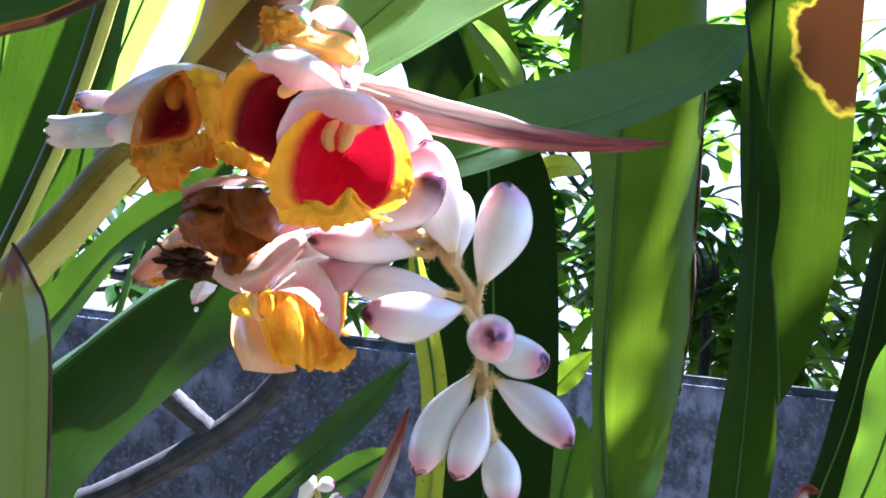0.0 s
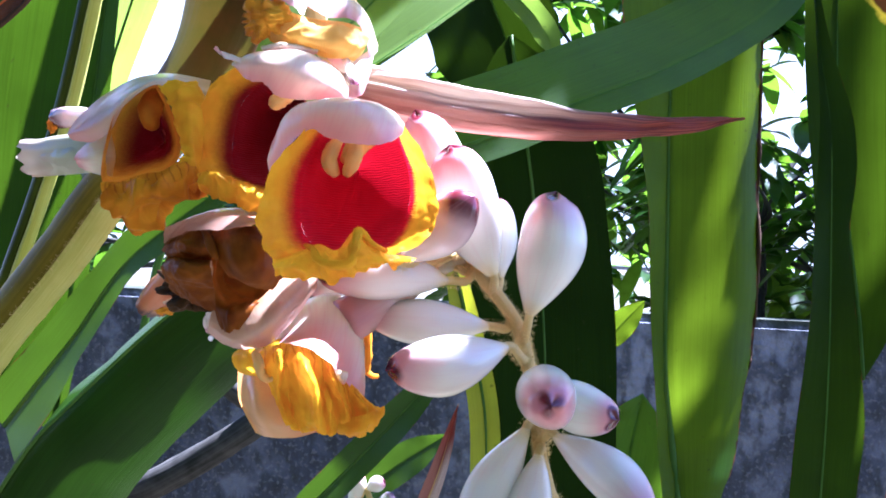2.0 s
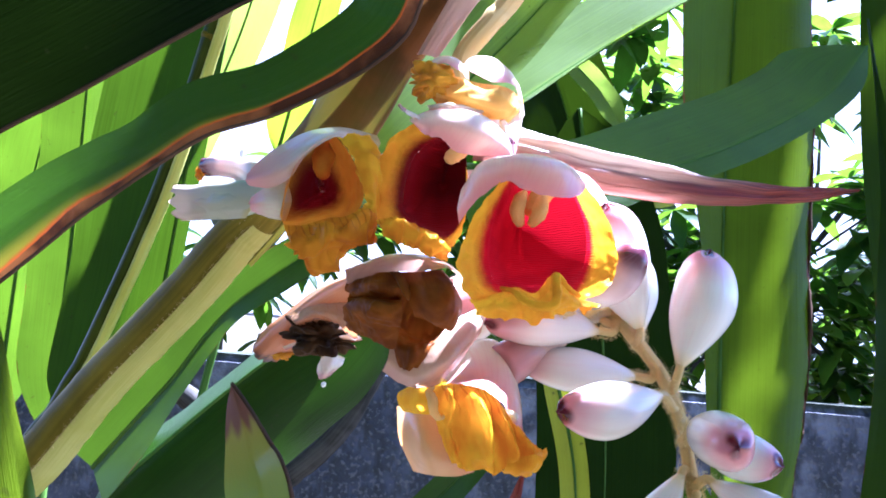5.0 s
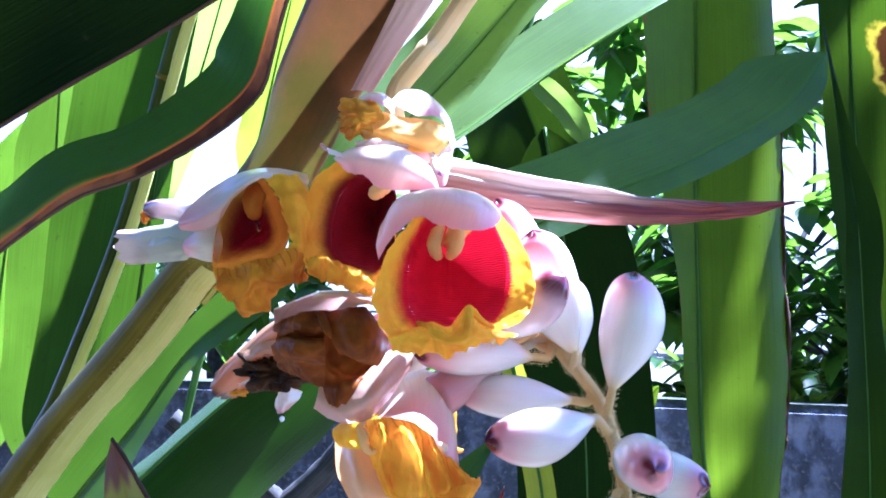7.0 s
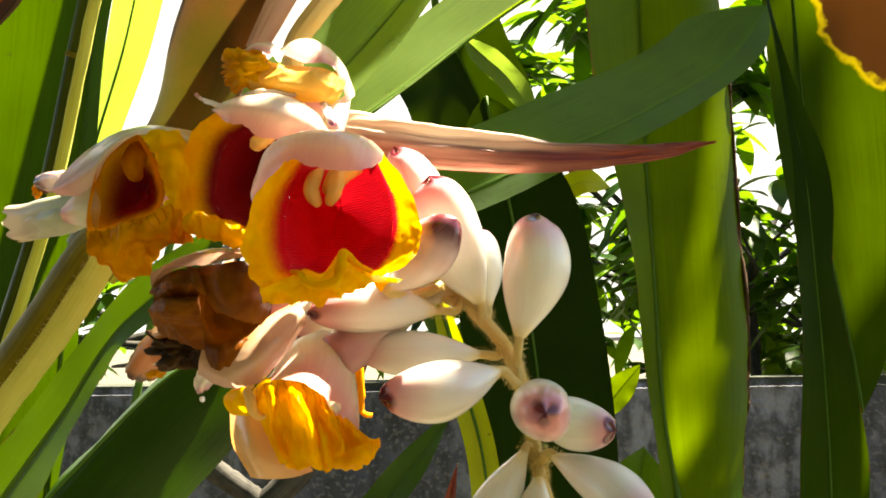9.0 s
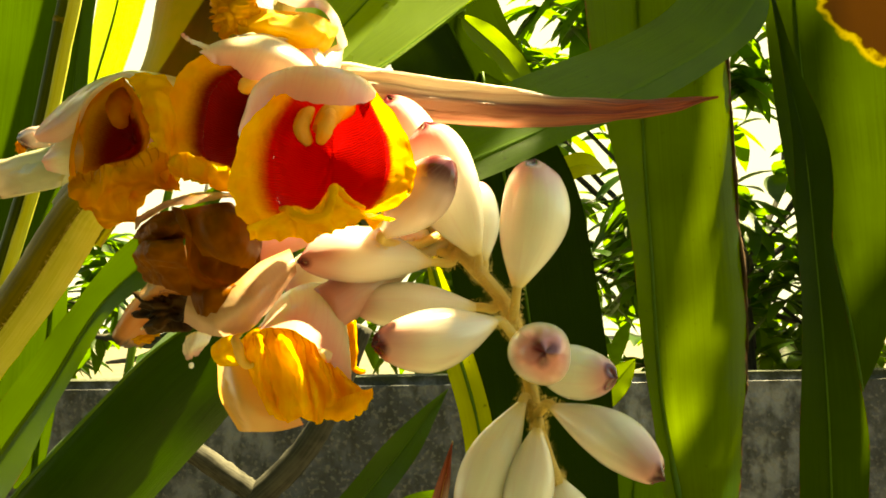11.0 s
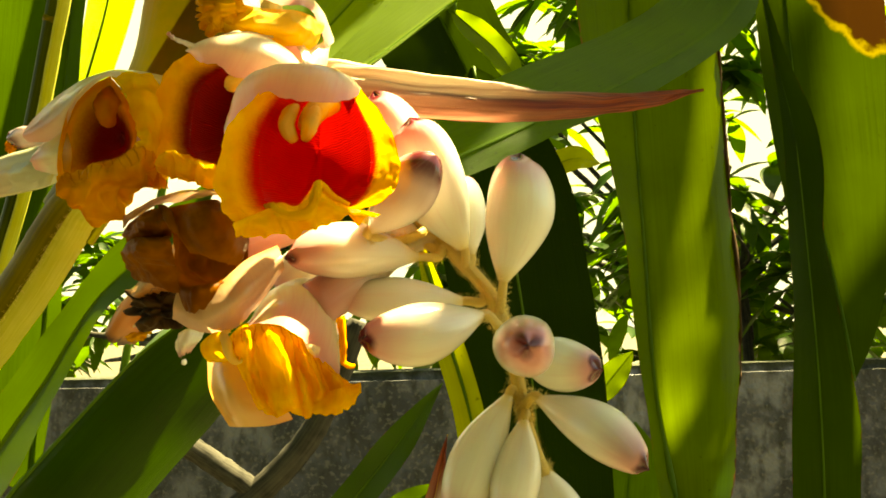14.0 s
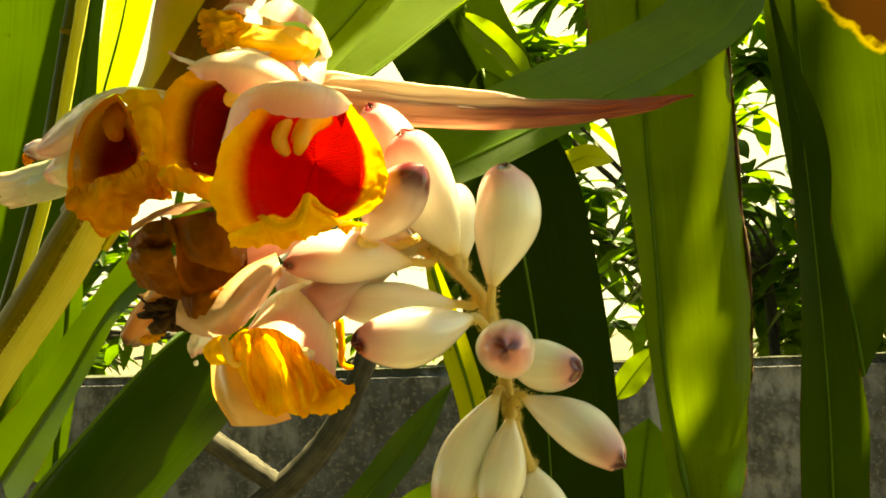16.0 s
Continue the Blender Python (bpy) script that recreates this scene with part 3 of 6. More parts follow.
BUDS = [
    ((0.0152, 0.2114, 1.2302), (0.0109, 0.2150, 1.2045), 0.0140, BUD, "upright white bud with a pink tip", 2.6),
    ((-0.0007, 0.1975, 1.2276), (-0.0150, 0.2080, 1.2150), 0.0112, BUD_PURPLE, "white bud with a dark purple tip", 2.2),
    ((-0.0075, 0.2150, 1.2396), (0.0025, 0.2230, 1.2121), 0.0150, BUD, "sunlit white bud", 2.3),
    ((0.0017, 0.2320, 1.2298), (0.0038, 0.2290, 1.2110), 0.0110, BUD, "sunlit white bud", 2.3),
    ((-0.0163, 0.2230, 1.2479), (-0.0055, 0.2310, 1.2180), 0.0140, BUD, "sunlit white bud", 2.3),
    ((-0.0326, 0.2070, 1.2103), (-0.0072, 0.2200, 1.2104), 0.0118, BUD_DARK, "pinkish white bud lying level", 1.7),
    ((-0.0240, 0.2170, 1.2016), (0.0022, 0.2220, 1.2008), 0.0100, BUD, "white bud lying level", 1.8),
    ((-0.0163, 0.1975, 1.1938), (0.0064, 0.2120, 1.1976), 0.0120, BUD_DARK, "white bud with a dark purple tip", 1.8),
    ((0.0148, 0.1775, 1.1924), (0.0122, 0.2050, 1.1926), 0.0106, BUD_TIP, "white bud seen on its purple tip", 2.8),
    ((0.0280, 0.1960, 1.1872), (0.0133, 0.2080, 1.1905), 0.0100, BUD, "white bud", 2.0),
    ((0.0002, 0.2000, 1.1581), (0.0113, 0.2090, 1.1820), 0.0100, BUD, "hanging white bud with a pink tip", 2.0),
    ((0.0096, 0.1970, 1.1588), (0.0140, 0.2070, 1.1775), 0.0092, BUD, "hanging white bud with a pink tip", 2.0),
    ((0.0345, 0.1900, 1.1705), (0.0168, 0.2060, 1.1814), 0.0097, BUD_DARK, "white bud with a purple tip", 1.8),
    ((0.0220, 0.2000, 1.1534), (0.0175, 0.2080, 1.1680), 0.0092, BUD, "small hanging white bud", 2.0),
    ((-0.0176, 0.2280, 1.2175), (-0.0063, 0.2260, 1.2134), 0.0085, BUD, "small white bud", 2.0),
    ((-0.0425, 0.2350, 1.2045), (-0.0283, 0.2380, 1.2153), 0.0100, BUD_DARK, "pinkish bud behind the open flowers", 2.0),
]
for k, (tip, base, wide, material, label, blunt) in enumerate(BUDS):
    bud(tip, base, wide, material, label, seed=k * 1.31, blunt=blunt)


# ---- open and withered flowers of the spike ----
HUB = Vector((-0.040, 0.200, 1.220))


def at_hub(p):
    """A place given in millimetres from the middle of the flowers."""
    return HUB + Vector(p) * 0.001


def loft(name, rows, material, parent, label="", nu=48, nv=28, fold=0.0, grain=220.0, stretch=(1, 1, 1), frill=0.0, waves=9.0, drag=0.3, rag=0.0, seed=0.0):
    """A petal: a smooth sheet over a few cross sections in millimetres. fold: depth of the creases; frill: how far its last edge waves; rag: how torn that edge is."""
    lines = [spline([at_hub(p) for p in row], nu) for row in rows]
    cols = [spline([line[i] for line in lines], nv) for i in range(nu + 1)]
    turn = []
    for i in range(nu + 1):
        turn.append([])
        for j in range(nv + 1):
            du = cols[min(i + 1, nu)][j] - cols[max(i - 1, 0)][j]
            dv = cols[i][min(j + 1, nv)] - cols[i][max(j - 1, 0)]
            n = du.cross(dv)
            turn[i].append((n.normalized() if n.length > 1e-14 else Vector((0, -1, 0)), dv.normalized() if dv.length > 1e-14 else Vector((0, 0, -1))))

    def at(u, v):
        i, j = int(round(u * nu)), int(round(v * nv))
        p = cols[i][j].copy()
        n, d = turn[i][j]
        q = Vector((p.x * stretch[0], p.y * stretch[1], p.z * stretch[2])) * grain + Vector((seed, seed * 2, 0))
        if fold:
            p += n * (fold * 0.001 * ease(v, -0.05, 0.22) * (abs(noise.noise(q)) * 1.6 + 0.7 * abs(noise.noise(q * 2.3)) - 0.6))
        if frill:
            k = ease(v, 0.25, 1.0)
            drift = noise.noise(Vector((u * 5, seed, 1)))
            p += n * (frill * 0.001 * k * (math.sin(u * waves * 6.283 + seed + 5 * drift) * (0.6 + 0.8 * noise.noise(Vector((u * 4, seed, 9)))) + 0.5 * noise.noise(Vector((u * waves * 2.6, seed, 3)))))
            p += d * (frill * 0.001 * k * drag * (1.2 * noise.noise(Vector((u * waves * 1.1, seed, 6))) + 0.35 * noise.noise(Vector((u * waves * 4, seed, 2)))))
        if rag:
            p += d * (rag * 0.001 * ease(v, 0.6, 1.0) * (noise.noise(Vector((u * 7, seed, 4))) + 0.8 * noise.noise(Vector((u * 21, seed, 8)))))
        return p

    return sheet(name, at, nu, nv, material, parent, label)


def lump(name, centre, reach, material, parent, label="", fold=0.4, seed=0.0, squeeze=(1.2, 1.2, 2.6)):
    """A rolled, crumpled, withered petal end; reach in millimetres."""
    def at(u, v):
        a, e = 2 * math.pi * u, math.pi * (v - 0.5)
        way = Vector((math.cos(a) * math.cos(e), math.sin(a) * math.cos(e), math.sin(e)))
        q = Vector((way.x * squeeze[0], way.y * squeeze[1], way.z * squeeze[2])) + Vector((seed, 0, seed * 2))
        q += noise.noise_vector(way * 1.4 + Vector((seed, 3, 1))) * 0.7
        deep = abs(noise.noise(q)) + 0.45 * abs(noise.noise(q * 2.0))
        w = 1 - fold * 0.55 + fold * 1.5 * deep
        return at_hub(centre) + Vector((way.x * reach[0], way.y * reach[1], way.z * reach[2])) * (w * 0.001)

    return sheet(name, at, 64, 44, material, parent, label)


def sleeve(name, points, radius, material, parent, label="", ragged=0.0, seed=0.0):
    """A rolled petal tube with a torn open end; radius in millimetres, as a function of v."""
    path = spline([at_hub(p) for p in points], 30)
    ways = frames_along(path)

    def at(u, v):
        a = 2 * math.pi * u
        i = int(round(v * 30))
        t, n, b = ways[i]
        w = radius(v) * 0.001 * (1 + 0.10 * math.sin(3 * a + seed + v * 2) + 0.12 * noise.noise(Vector((math.cos(a) * 1.5, math.sin(a) * 1.5, v * 4 + seed))))
        tear = t * (ragged * 0.001 * ease(v, 0.75, 1.0) * (noise.noise(Vector((math.cos(a) * 2, math.sin(a) * 2, seed))) + 0.9 * noise.noise(Vector((math.cos(a) * 7, math.sin(a) * 7, seed)))))
        return path[i] + (n * math.cos(a) + b * math.sin(a)) * w + tear

    return sheet(name, at, 48, 30, material, parent, label)


def flower_base(throat, label, wide=3.2, material=None):
    """The tube behind a flower, from its throat to the stalk; it carries the petals."""
    start = at_hub(throat)
    end = nearest_on_stalk(start + Vector((0.006, 0.018, -0.004)))
    return tube("flower", [end, end * 0.55 + start * 0.45 + Vector((0, 0.002, 0.001)), start], lambda v: 0.0016 + (wide - 1.6) * 0.001 * ease(v, 0.15, 0.9), material or HOOD, spike, label, 16, 24, 0.06)


# the foremost flower, with a crimson throat
front = flower_base((13.0, 18.5, 14.2), "open flower with a yellow lip and a crimson throat")
loft("lip", (
    ((13.0, -6.0, 21.5), (9.0, -11.0, 11.4), (8.1, -11.0, 3.8), (9.9, -12.0, -1.8), (14.4, -14.0, -3.7), (20.0, -14.0, -3.4), (24.6, -11.0, -2.2), (27.1, -6.0, 3.4), (26.9, -4.0, 11.1), (22.8, -1.0, 21.0)),
    ((12.3, -9.0, 21.2), (7.8, -16.0, 11.5), (5.7, -16.0, 3.6), (7.3, -17.0, -3.3), (13.4, -19.0, -5.0), (20.3, -19.0, -4.6), (26.2, -14.0, -3.4), (30.3, -9.0, 2.5), (30.0, -7.0, 10.8), (24.2, -3.0, 20.9)),
    ((11.4, -13.0, 20.6), (6.6, -20.0, 11.7), (3.3, -20.0, 3.1), (5.1, -20.0, -4.5), (12.1, -20.0, -5.8), (20.0, -20.0, -5.4), (26.9, -16.0, -4.4), (32.6, -10.0, 1.0), (32.2, -8.0, 10.0), (25.7, -5.0, 20.6)),
    ), LIP, front, "yellow flank of the lip", 160, 30, 0.3, 420, frill=0.34, waves=17, drag=1.6, seed=0.4)
loft("throat", (
    ((17.7, -2.0, 22.3), (13.0, -6.0, 21.5), (9.0, -11.0, 11.4), (8.1, -11.0, 3.8), (9.9, -12.0, -1.8), (14.4, -14.0, -3.7), (20.0, -14.0, -3.4), (24.6, -11.0, -2.2), (27.1, -6.0, 3.4), (26.9, -4.0, 11.1), (22.8, -1.0, 21.0), (17.7, -2.0, 22.3)),
    ((17.2, 1.0, 21.9), (13.6, -3.0, 21.0), (9.9, -7.0, 11.8), (9.3, -7.0, 4.8), (11.3, -8.0, -0.6), (15.0, -10.0, -2.2), (17.6, -7.0, -1.3), (22.5, -8.0, -0.9), (25.5, -3.0, 4.2), (25.4, -1.0, 11.4), (21.8, 1.0, 21.0), (17.2, 1.0, 21.9)),
    ((16.4, 6.0, 20.9), (13.7, 3.0, 20.2), (10.5, 3.0, 12.7), (10.4, 3.0, 7.0), (12.0, 2.0, 3.0), (14.2, 1.0, 1.7), (15.7, 4.0, 2.7), (19.1, 2.0, 2.4), (21.4, 5.0, 6.2), (21.4, 6.0, 12.0), (19.0, 6.0, 20.6), (16.4, 6.0, 20.9)),
    ((14.2, 11.5, 15.5), (13.0, 10.0, 15.2), (12.3, 11.0, 13.5), (12.2, 12.0, 11.8), (12.7, 12.0, 10.2), (13.6, 11.0, 9.6), (14.1, 12.0, 10.0), (15.1, 12.0, 10.2), (16.1, 12.0, 11.4), (16.0, 12.0, 13.6), (15.5, 11.0, 15.3), (14.2, 11.5, 15.5)),
    ((13.6, 13.5, 13.0), (13.6, 13.5, 13.0), (13.6, 13.5, 13.0), (13.6, 13.5, 13.0), (13.6, 13.5, 13.0), (13.6, 13.5, 13.0), (13.6, 13.5, 13.0), (13.6, 13.5, 13.0), (13.6, 13.5, 13.0), (13.6, 13.5, 13.0)),
    ), THROAT, front, "crimson throat with fine wavy lines", 90, 40)
loft("frill", (
    ((5.6, -18.0, -5.7), (10.9, -19.0, -4.1), (14.2, -20.0, -2.8), (17.7, -21.0, -3.6), (20.9, -20.0, 0.1), (25.1, -18.0, -3.5), (30.3, -13.0, -4.6)),
    ((7.0, -22.0, -7.0), (12.2, -25.0, -6.3), (15.8, -26.0, -5.3), (18.6, -26.0, -5.7), (21.9, -26.0, -4.0), (25.7, -22.0, -5.3), (29.7, -15.0, -5.2)),
    ((7.3, -22.0, -8.3), (12.3, -23.0, -8.5), (16.9, -24.0, -8.8), (19.7, -24.0, -8.2), (22.3, -22.0, -7.1), (25.3, -19.0, -6.0), (28.7, -14.0, -5.4)),
    ), LIP_RUFFLED, front, "crinkled yellow front of the lip", 150, 28, 0.9, 240, frill=0.85, waves=6, drag=0.9, seed=1.3)
tube("lip_fold", [at_hub(p) for p in ((11.5, -18.5, -3.1), (14.0, -23.0, -3.7), (15.8, -26.5, -5.3), (18.3, -27.0, -6.1), (21.0, -27.0, -5.6), (21.5, -25.5, -3.7), (21.3, -23.0, -1.6), (21.3, -21.5, -0.3), (22.2, -21.0, -1.0), (23.7, -21.0, -2.4), (25.8, -19.0, -3.5))], lambda v: 0.0004 + 0.0005 * math.sin(3.14 * v), LIP_RUFFLED, front, "bright rolled edge of the lip", 10, 50, 0.2)
loft("hood_petal", (
    ((2.0, 1.0, 18.9), (5.3, 1.0, 22.9), (8.9, 2.0, 24.4), (13.6, 3.0, 25.0), (18.1, 4.0, 24.7), (21.5, 5.0, 23.6), (23.5, 5.0, 21.9)),
    ((1.8, -7.0, 17.0), (5.1, -9.0, 21.8), (10.0, -10.0, 23.6), (14.6, -9.0, 24.3), (19.7, -7.0, 24.1), (23.6, -5.0, 22.6), (25.5, -3.0, 20.7)),
    ((1.4, -10.0, 12.8), (5.1, -13.0, 19.0), (11.0, -16.0, 21.1), (15.9, -17.0, 21.1), (21.1, -16.0, 20.4), (24.5, -12.0, 19.8), (26.2, -8.0, 19.3)),
    ((1.9, -10.0, 9.2), (5.6, -13.0, 14.1), (10.6, -16.0, 17.2), (14.4, -17.0, 15.8), (19.3, -17.0, 14.8), (24.2, -14.0, 15.6), (26.1, -9.0, 17.9)),
    ), HOOD, front, "white hood petal with a pink margin", 60, 30, 0.15, 200, rag=0.35, seed=2.0)
stamen = tube("stamen", [at_hub(p) for p in ((18.8, 0.0, 19.2), (17.8, -5.0, 16.8), (16.8, -7.0, 14.8), (16.1, -8.0, 12.5))], lambda v: 0.0024 - 0.0006 * v, STAMEN, front, "cream stamen", 16, 20, 0.08)
tube("anther", [at_hub(p) for p in ((14.6, -8.0, 16.8), (13.6, -10.0, 14.9), (13.2, -11.0, 12.2), (14.0, -9.0, 10.1))], lambda v: 0.0015 * max(0.05, 1 - (2 * v - 1.1) ** 2 * 0.82) ** 0.5, STAMEN, stamen, "", 14, 18, 0.15)
tube("anther", [at_hub(p) for p in ((18.2, -8.0, 16.3), (17.8, -10.0, 14.4), (17.5, -11.0, 12.2), (16.1, -9.0, 10.3))], lambda v: 0.0015 * max(0.05, 1 - (2 * v - 1.1) ** 2 * 0.82) ** 0.5, STAMEN, stamen, "", 14, 18, 0.15)

# the second flower, with shade put into the red of its throat
second = flower_base((-7.0, 33.5, 23.3), "open flower with a yellow lip, shade put into its red throat")
loft("lip", (
    ((-3.2, 12.0, 32.6), (-10.2, 10.0, 27.1), (-12.3, 10.0, 20.6), (-12.3, 9.0, 14.4), (-10.1, 7.0, 11.1), (-6.7, 6.0, 9.3), (-3.8, 7.0, 8.7), (-1.4, 10.0, 9.4), (0.9, 17.0, 16.0), (0.3, 19.0, 25.8)),
    ((-2.9, 9.0, 32.7), (-11.3, 6.0, 29.1), (-15.1, 7.0, 22.6), (-15.3, 6.0, 15.3), (-13.3, 4.0, 10.6), (-9.3, 3.0, 8.9), (-4.8, 3.0, 7.5), (-1.5, 6.0, 7.0), (1.1, 14.0, 13.8), (0.5, 16.0, 25.3)),
    ((-2.9, 7.0, 32.9), (-12.9, 4.0, 30.9), (-17.6, 5.0, 23.7), (-18.2, 5.0, 15.4), (-15.8, 2.0, 9.7), (-11.2, 1.0, 7.8), (-5.4, 1.0, 5.7), (-0.9, 4.0, 5.3), (1.4, 12.0, 12.4), (0.7, 14.0, 25.0)),
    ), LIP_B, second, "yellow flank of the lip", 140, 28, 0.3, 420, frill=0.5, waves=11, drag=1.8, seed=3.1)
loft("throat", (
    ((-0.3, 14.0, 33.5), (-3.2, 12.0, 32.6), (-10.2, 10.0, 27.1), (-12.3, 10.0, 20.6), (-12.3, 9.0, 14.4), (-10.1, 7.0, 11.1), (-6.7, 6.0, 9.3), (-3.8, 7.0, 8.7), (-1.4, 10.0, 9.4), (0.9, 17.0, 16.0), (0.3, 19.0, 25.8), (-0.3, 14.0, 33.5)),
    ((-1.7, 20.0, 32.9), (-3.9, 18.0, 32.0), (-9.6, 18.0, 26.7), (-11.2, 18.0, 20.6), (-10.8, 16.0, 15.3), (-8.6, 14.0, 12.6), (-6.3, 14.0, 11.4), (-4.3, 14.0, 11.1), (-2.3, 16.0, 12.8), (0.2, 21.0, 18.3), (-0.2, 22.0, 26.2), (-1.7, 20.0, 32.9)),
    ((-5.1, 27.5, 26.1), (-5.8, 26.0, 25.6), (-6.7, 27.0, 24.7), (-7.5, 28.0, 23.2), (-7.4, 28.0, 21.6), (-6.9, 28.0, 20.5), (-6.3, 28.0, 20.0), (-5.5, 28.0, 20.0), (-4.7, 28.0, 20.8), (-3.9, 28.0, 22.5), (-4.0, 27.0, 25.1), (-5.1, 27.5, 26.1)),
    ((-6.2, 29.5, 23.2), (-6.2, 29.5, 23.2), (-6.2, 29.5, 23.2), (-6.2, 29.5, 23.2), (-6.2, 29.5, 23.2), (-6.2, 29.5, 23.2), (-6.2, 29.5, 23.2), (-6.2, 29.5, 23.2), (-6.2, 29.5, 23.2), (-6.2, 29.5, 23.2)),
    ), THROAT_SHADED, second, "red throat with fine wavy lines, shade put into its colour", 80, 36)
loft("frill", (
    ((-17.2, 3.0, 10.3), (-12.7, 0.0, 10.7), (-8.0, 0.0, 9.1), (-4.2, 1.0, 7.8), (-0.7, 3.0, 5.6)),
    ((-14.8, -3.0, 8.2), (-10.3, -6.0, 9.3), (-6.1, -6.0, 7.8), (-2.5, -5.0, 6.3), (-0.2, -1.0, 4.5)),
    ((-14.4, -2.0, 6.6), (-10.1, -4.0, 5.1), (-6.7, -4.0, 4.3), (-3.5, -3.0, 2.6), (-1.0, 0.0, 2.3)),
    ), LIP_VEIN, second, "crinkled yellow front of the lip with red veins", 110, 26, 1.0, 240, frill=0.5, waves=5, drag=0.8, seed=4.7)
loft("hood_petal", (
    ((-12.0, 16.0, 35.8), (-9.8, 18.0, 37.7), (-6.2, 19.0, 38.6), (-1.9, 20.0, 38.8), (2.5, 21.0, 38.0), (6.2, 22.0, 36.1), (8.9, 22.0, 32.6)),
    ((-12.3, 8.0, 34.1), (-8.1, 7.0, 35.8), (-3.6, 7.0, 36.3), (1.0, 8.0, 36.6), (5.7, 9.0, 35.0), (9.2, 11.0, 32.2), (10.6, 14.0, 29.3)),
    ((-11.8, 5.0, 32.8), (-7.3, 3.0, 33.0), (-2.7, 2.0, 32.7), (2.2, 2.0, 31.8), (6.5, 4.0, 30.4), (9.8, 8.0, 29.0), (11.0, 12.0, 28.0)),
    ((-11.0, 5.0, 32.3), (-7.2, 3.0, 29.2), (-4.4, 3.0, 28.9), (-1.2, 3.0, 26.3), (3.3, 4.0, 25.9), (8.1, 7.0, 26.5), (10.9, 11.0, 27.3)),
    ), HOOD, second, "white hood petal with a pink margin", 60, 28, 0.15, 200, rag=0.5, seed=5.0)
loft("petal_tip", (
    ((-8.3, 4.0, 32.7), (-9.9, 6.0, 34.4), (-10.6, 5.0, 33.0)),
    ((-10.7, 3.0, 33.3), (-12.0, 4.0, 34.8), (-12.1, 3.0, 33.8)),
    ((-11.9, 1.0, 33.3), (-13.6, 3.0, 35.2), (-13.5, 2.0, 34.3)),
    ((-12.3, 0.0, 34.3), (-14.0, 2.0, 35.8), (-14.1, 1.0, 35.1)),
    ), HOOD, second, "small curled white petal tip", 16, 16, 0.2, 600, rag=0.4, seed=6.0)
tube("anther", [at_hub(p) for p in ((0.9, 7.0, 27.2), (-0.4, 5.0, 26.4), (-2.0, 5.0, 25.5), (-2.7, 6.0, 24.7))], lambda v: 0.0017 * max(0.1, 1 - (2 * v - 1.1) ** 2 * 0.8) ** 0.5, STAMEN, second, "cream anther", 14, 16, 0.12)
loft("bract_edge", (
    ((6.7, 22.0, 38.7), (7.9, 23.0, 39.1), (8.9, 24.0, 38.0)),
    ((8.7, 19.0, 35.3), (9.8, 20.0, 35.5), (10.6, 22.0, 35.0)),
    ((10.0, 19.0, 32.0), (11.0, 20.0, 32.2), (11.5, 22.0, 32.3)),
    ), BUD_PURPLE, second, "small purple-edged bract", 16, 16, 0.3, 500)

# the third flower, its lip turned aside
third = flower_base((-36.3, 31.5, 19.8), "open flower with a long white hood and a frilled lip")
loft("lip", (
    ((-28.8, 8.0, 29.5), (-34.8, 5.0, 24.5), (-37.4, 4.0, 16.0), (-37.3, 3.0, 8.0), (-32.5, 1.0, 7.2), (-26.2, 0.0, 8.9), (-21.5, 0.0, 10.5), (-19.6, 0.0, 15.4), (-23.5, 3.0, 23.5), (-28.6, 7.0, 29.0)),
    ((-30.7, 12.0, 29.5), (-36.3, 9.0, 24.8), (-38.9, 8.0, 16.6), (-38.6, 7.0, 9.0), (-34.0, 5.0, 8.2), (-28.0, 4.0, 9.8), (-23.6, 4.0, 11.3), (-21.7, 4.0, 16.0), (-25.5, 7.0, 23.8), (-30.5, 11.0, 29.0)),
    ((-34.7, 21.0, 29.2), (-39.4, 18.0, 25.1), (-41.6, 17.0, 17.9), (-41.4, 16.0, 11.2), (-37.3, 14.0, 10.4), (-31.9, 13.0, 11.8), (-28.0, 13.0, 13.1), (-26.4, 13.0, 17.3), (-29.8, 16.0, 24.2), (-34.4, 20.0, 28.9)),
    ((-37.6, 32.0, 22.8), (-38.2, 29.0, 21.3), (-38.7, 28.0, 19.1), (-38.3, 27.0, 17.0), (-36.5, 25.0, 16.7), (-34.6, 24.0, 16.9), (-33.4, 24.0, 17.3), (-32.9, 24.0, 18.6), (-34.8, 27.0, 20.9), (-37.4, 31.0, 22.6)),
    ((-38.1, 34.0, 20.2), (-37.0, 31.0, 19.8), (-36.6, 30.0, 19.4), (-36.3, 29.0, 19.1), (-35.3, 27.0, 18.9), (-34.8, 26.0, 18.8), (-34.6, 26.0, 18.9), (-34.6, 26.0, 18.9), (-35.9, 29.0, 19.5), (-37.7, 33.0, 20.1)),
    ), LIP_C, third, "yellow lip and red throat, shade put into their colours", 100, 40, 0.25, 400, seed=7.0)
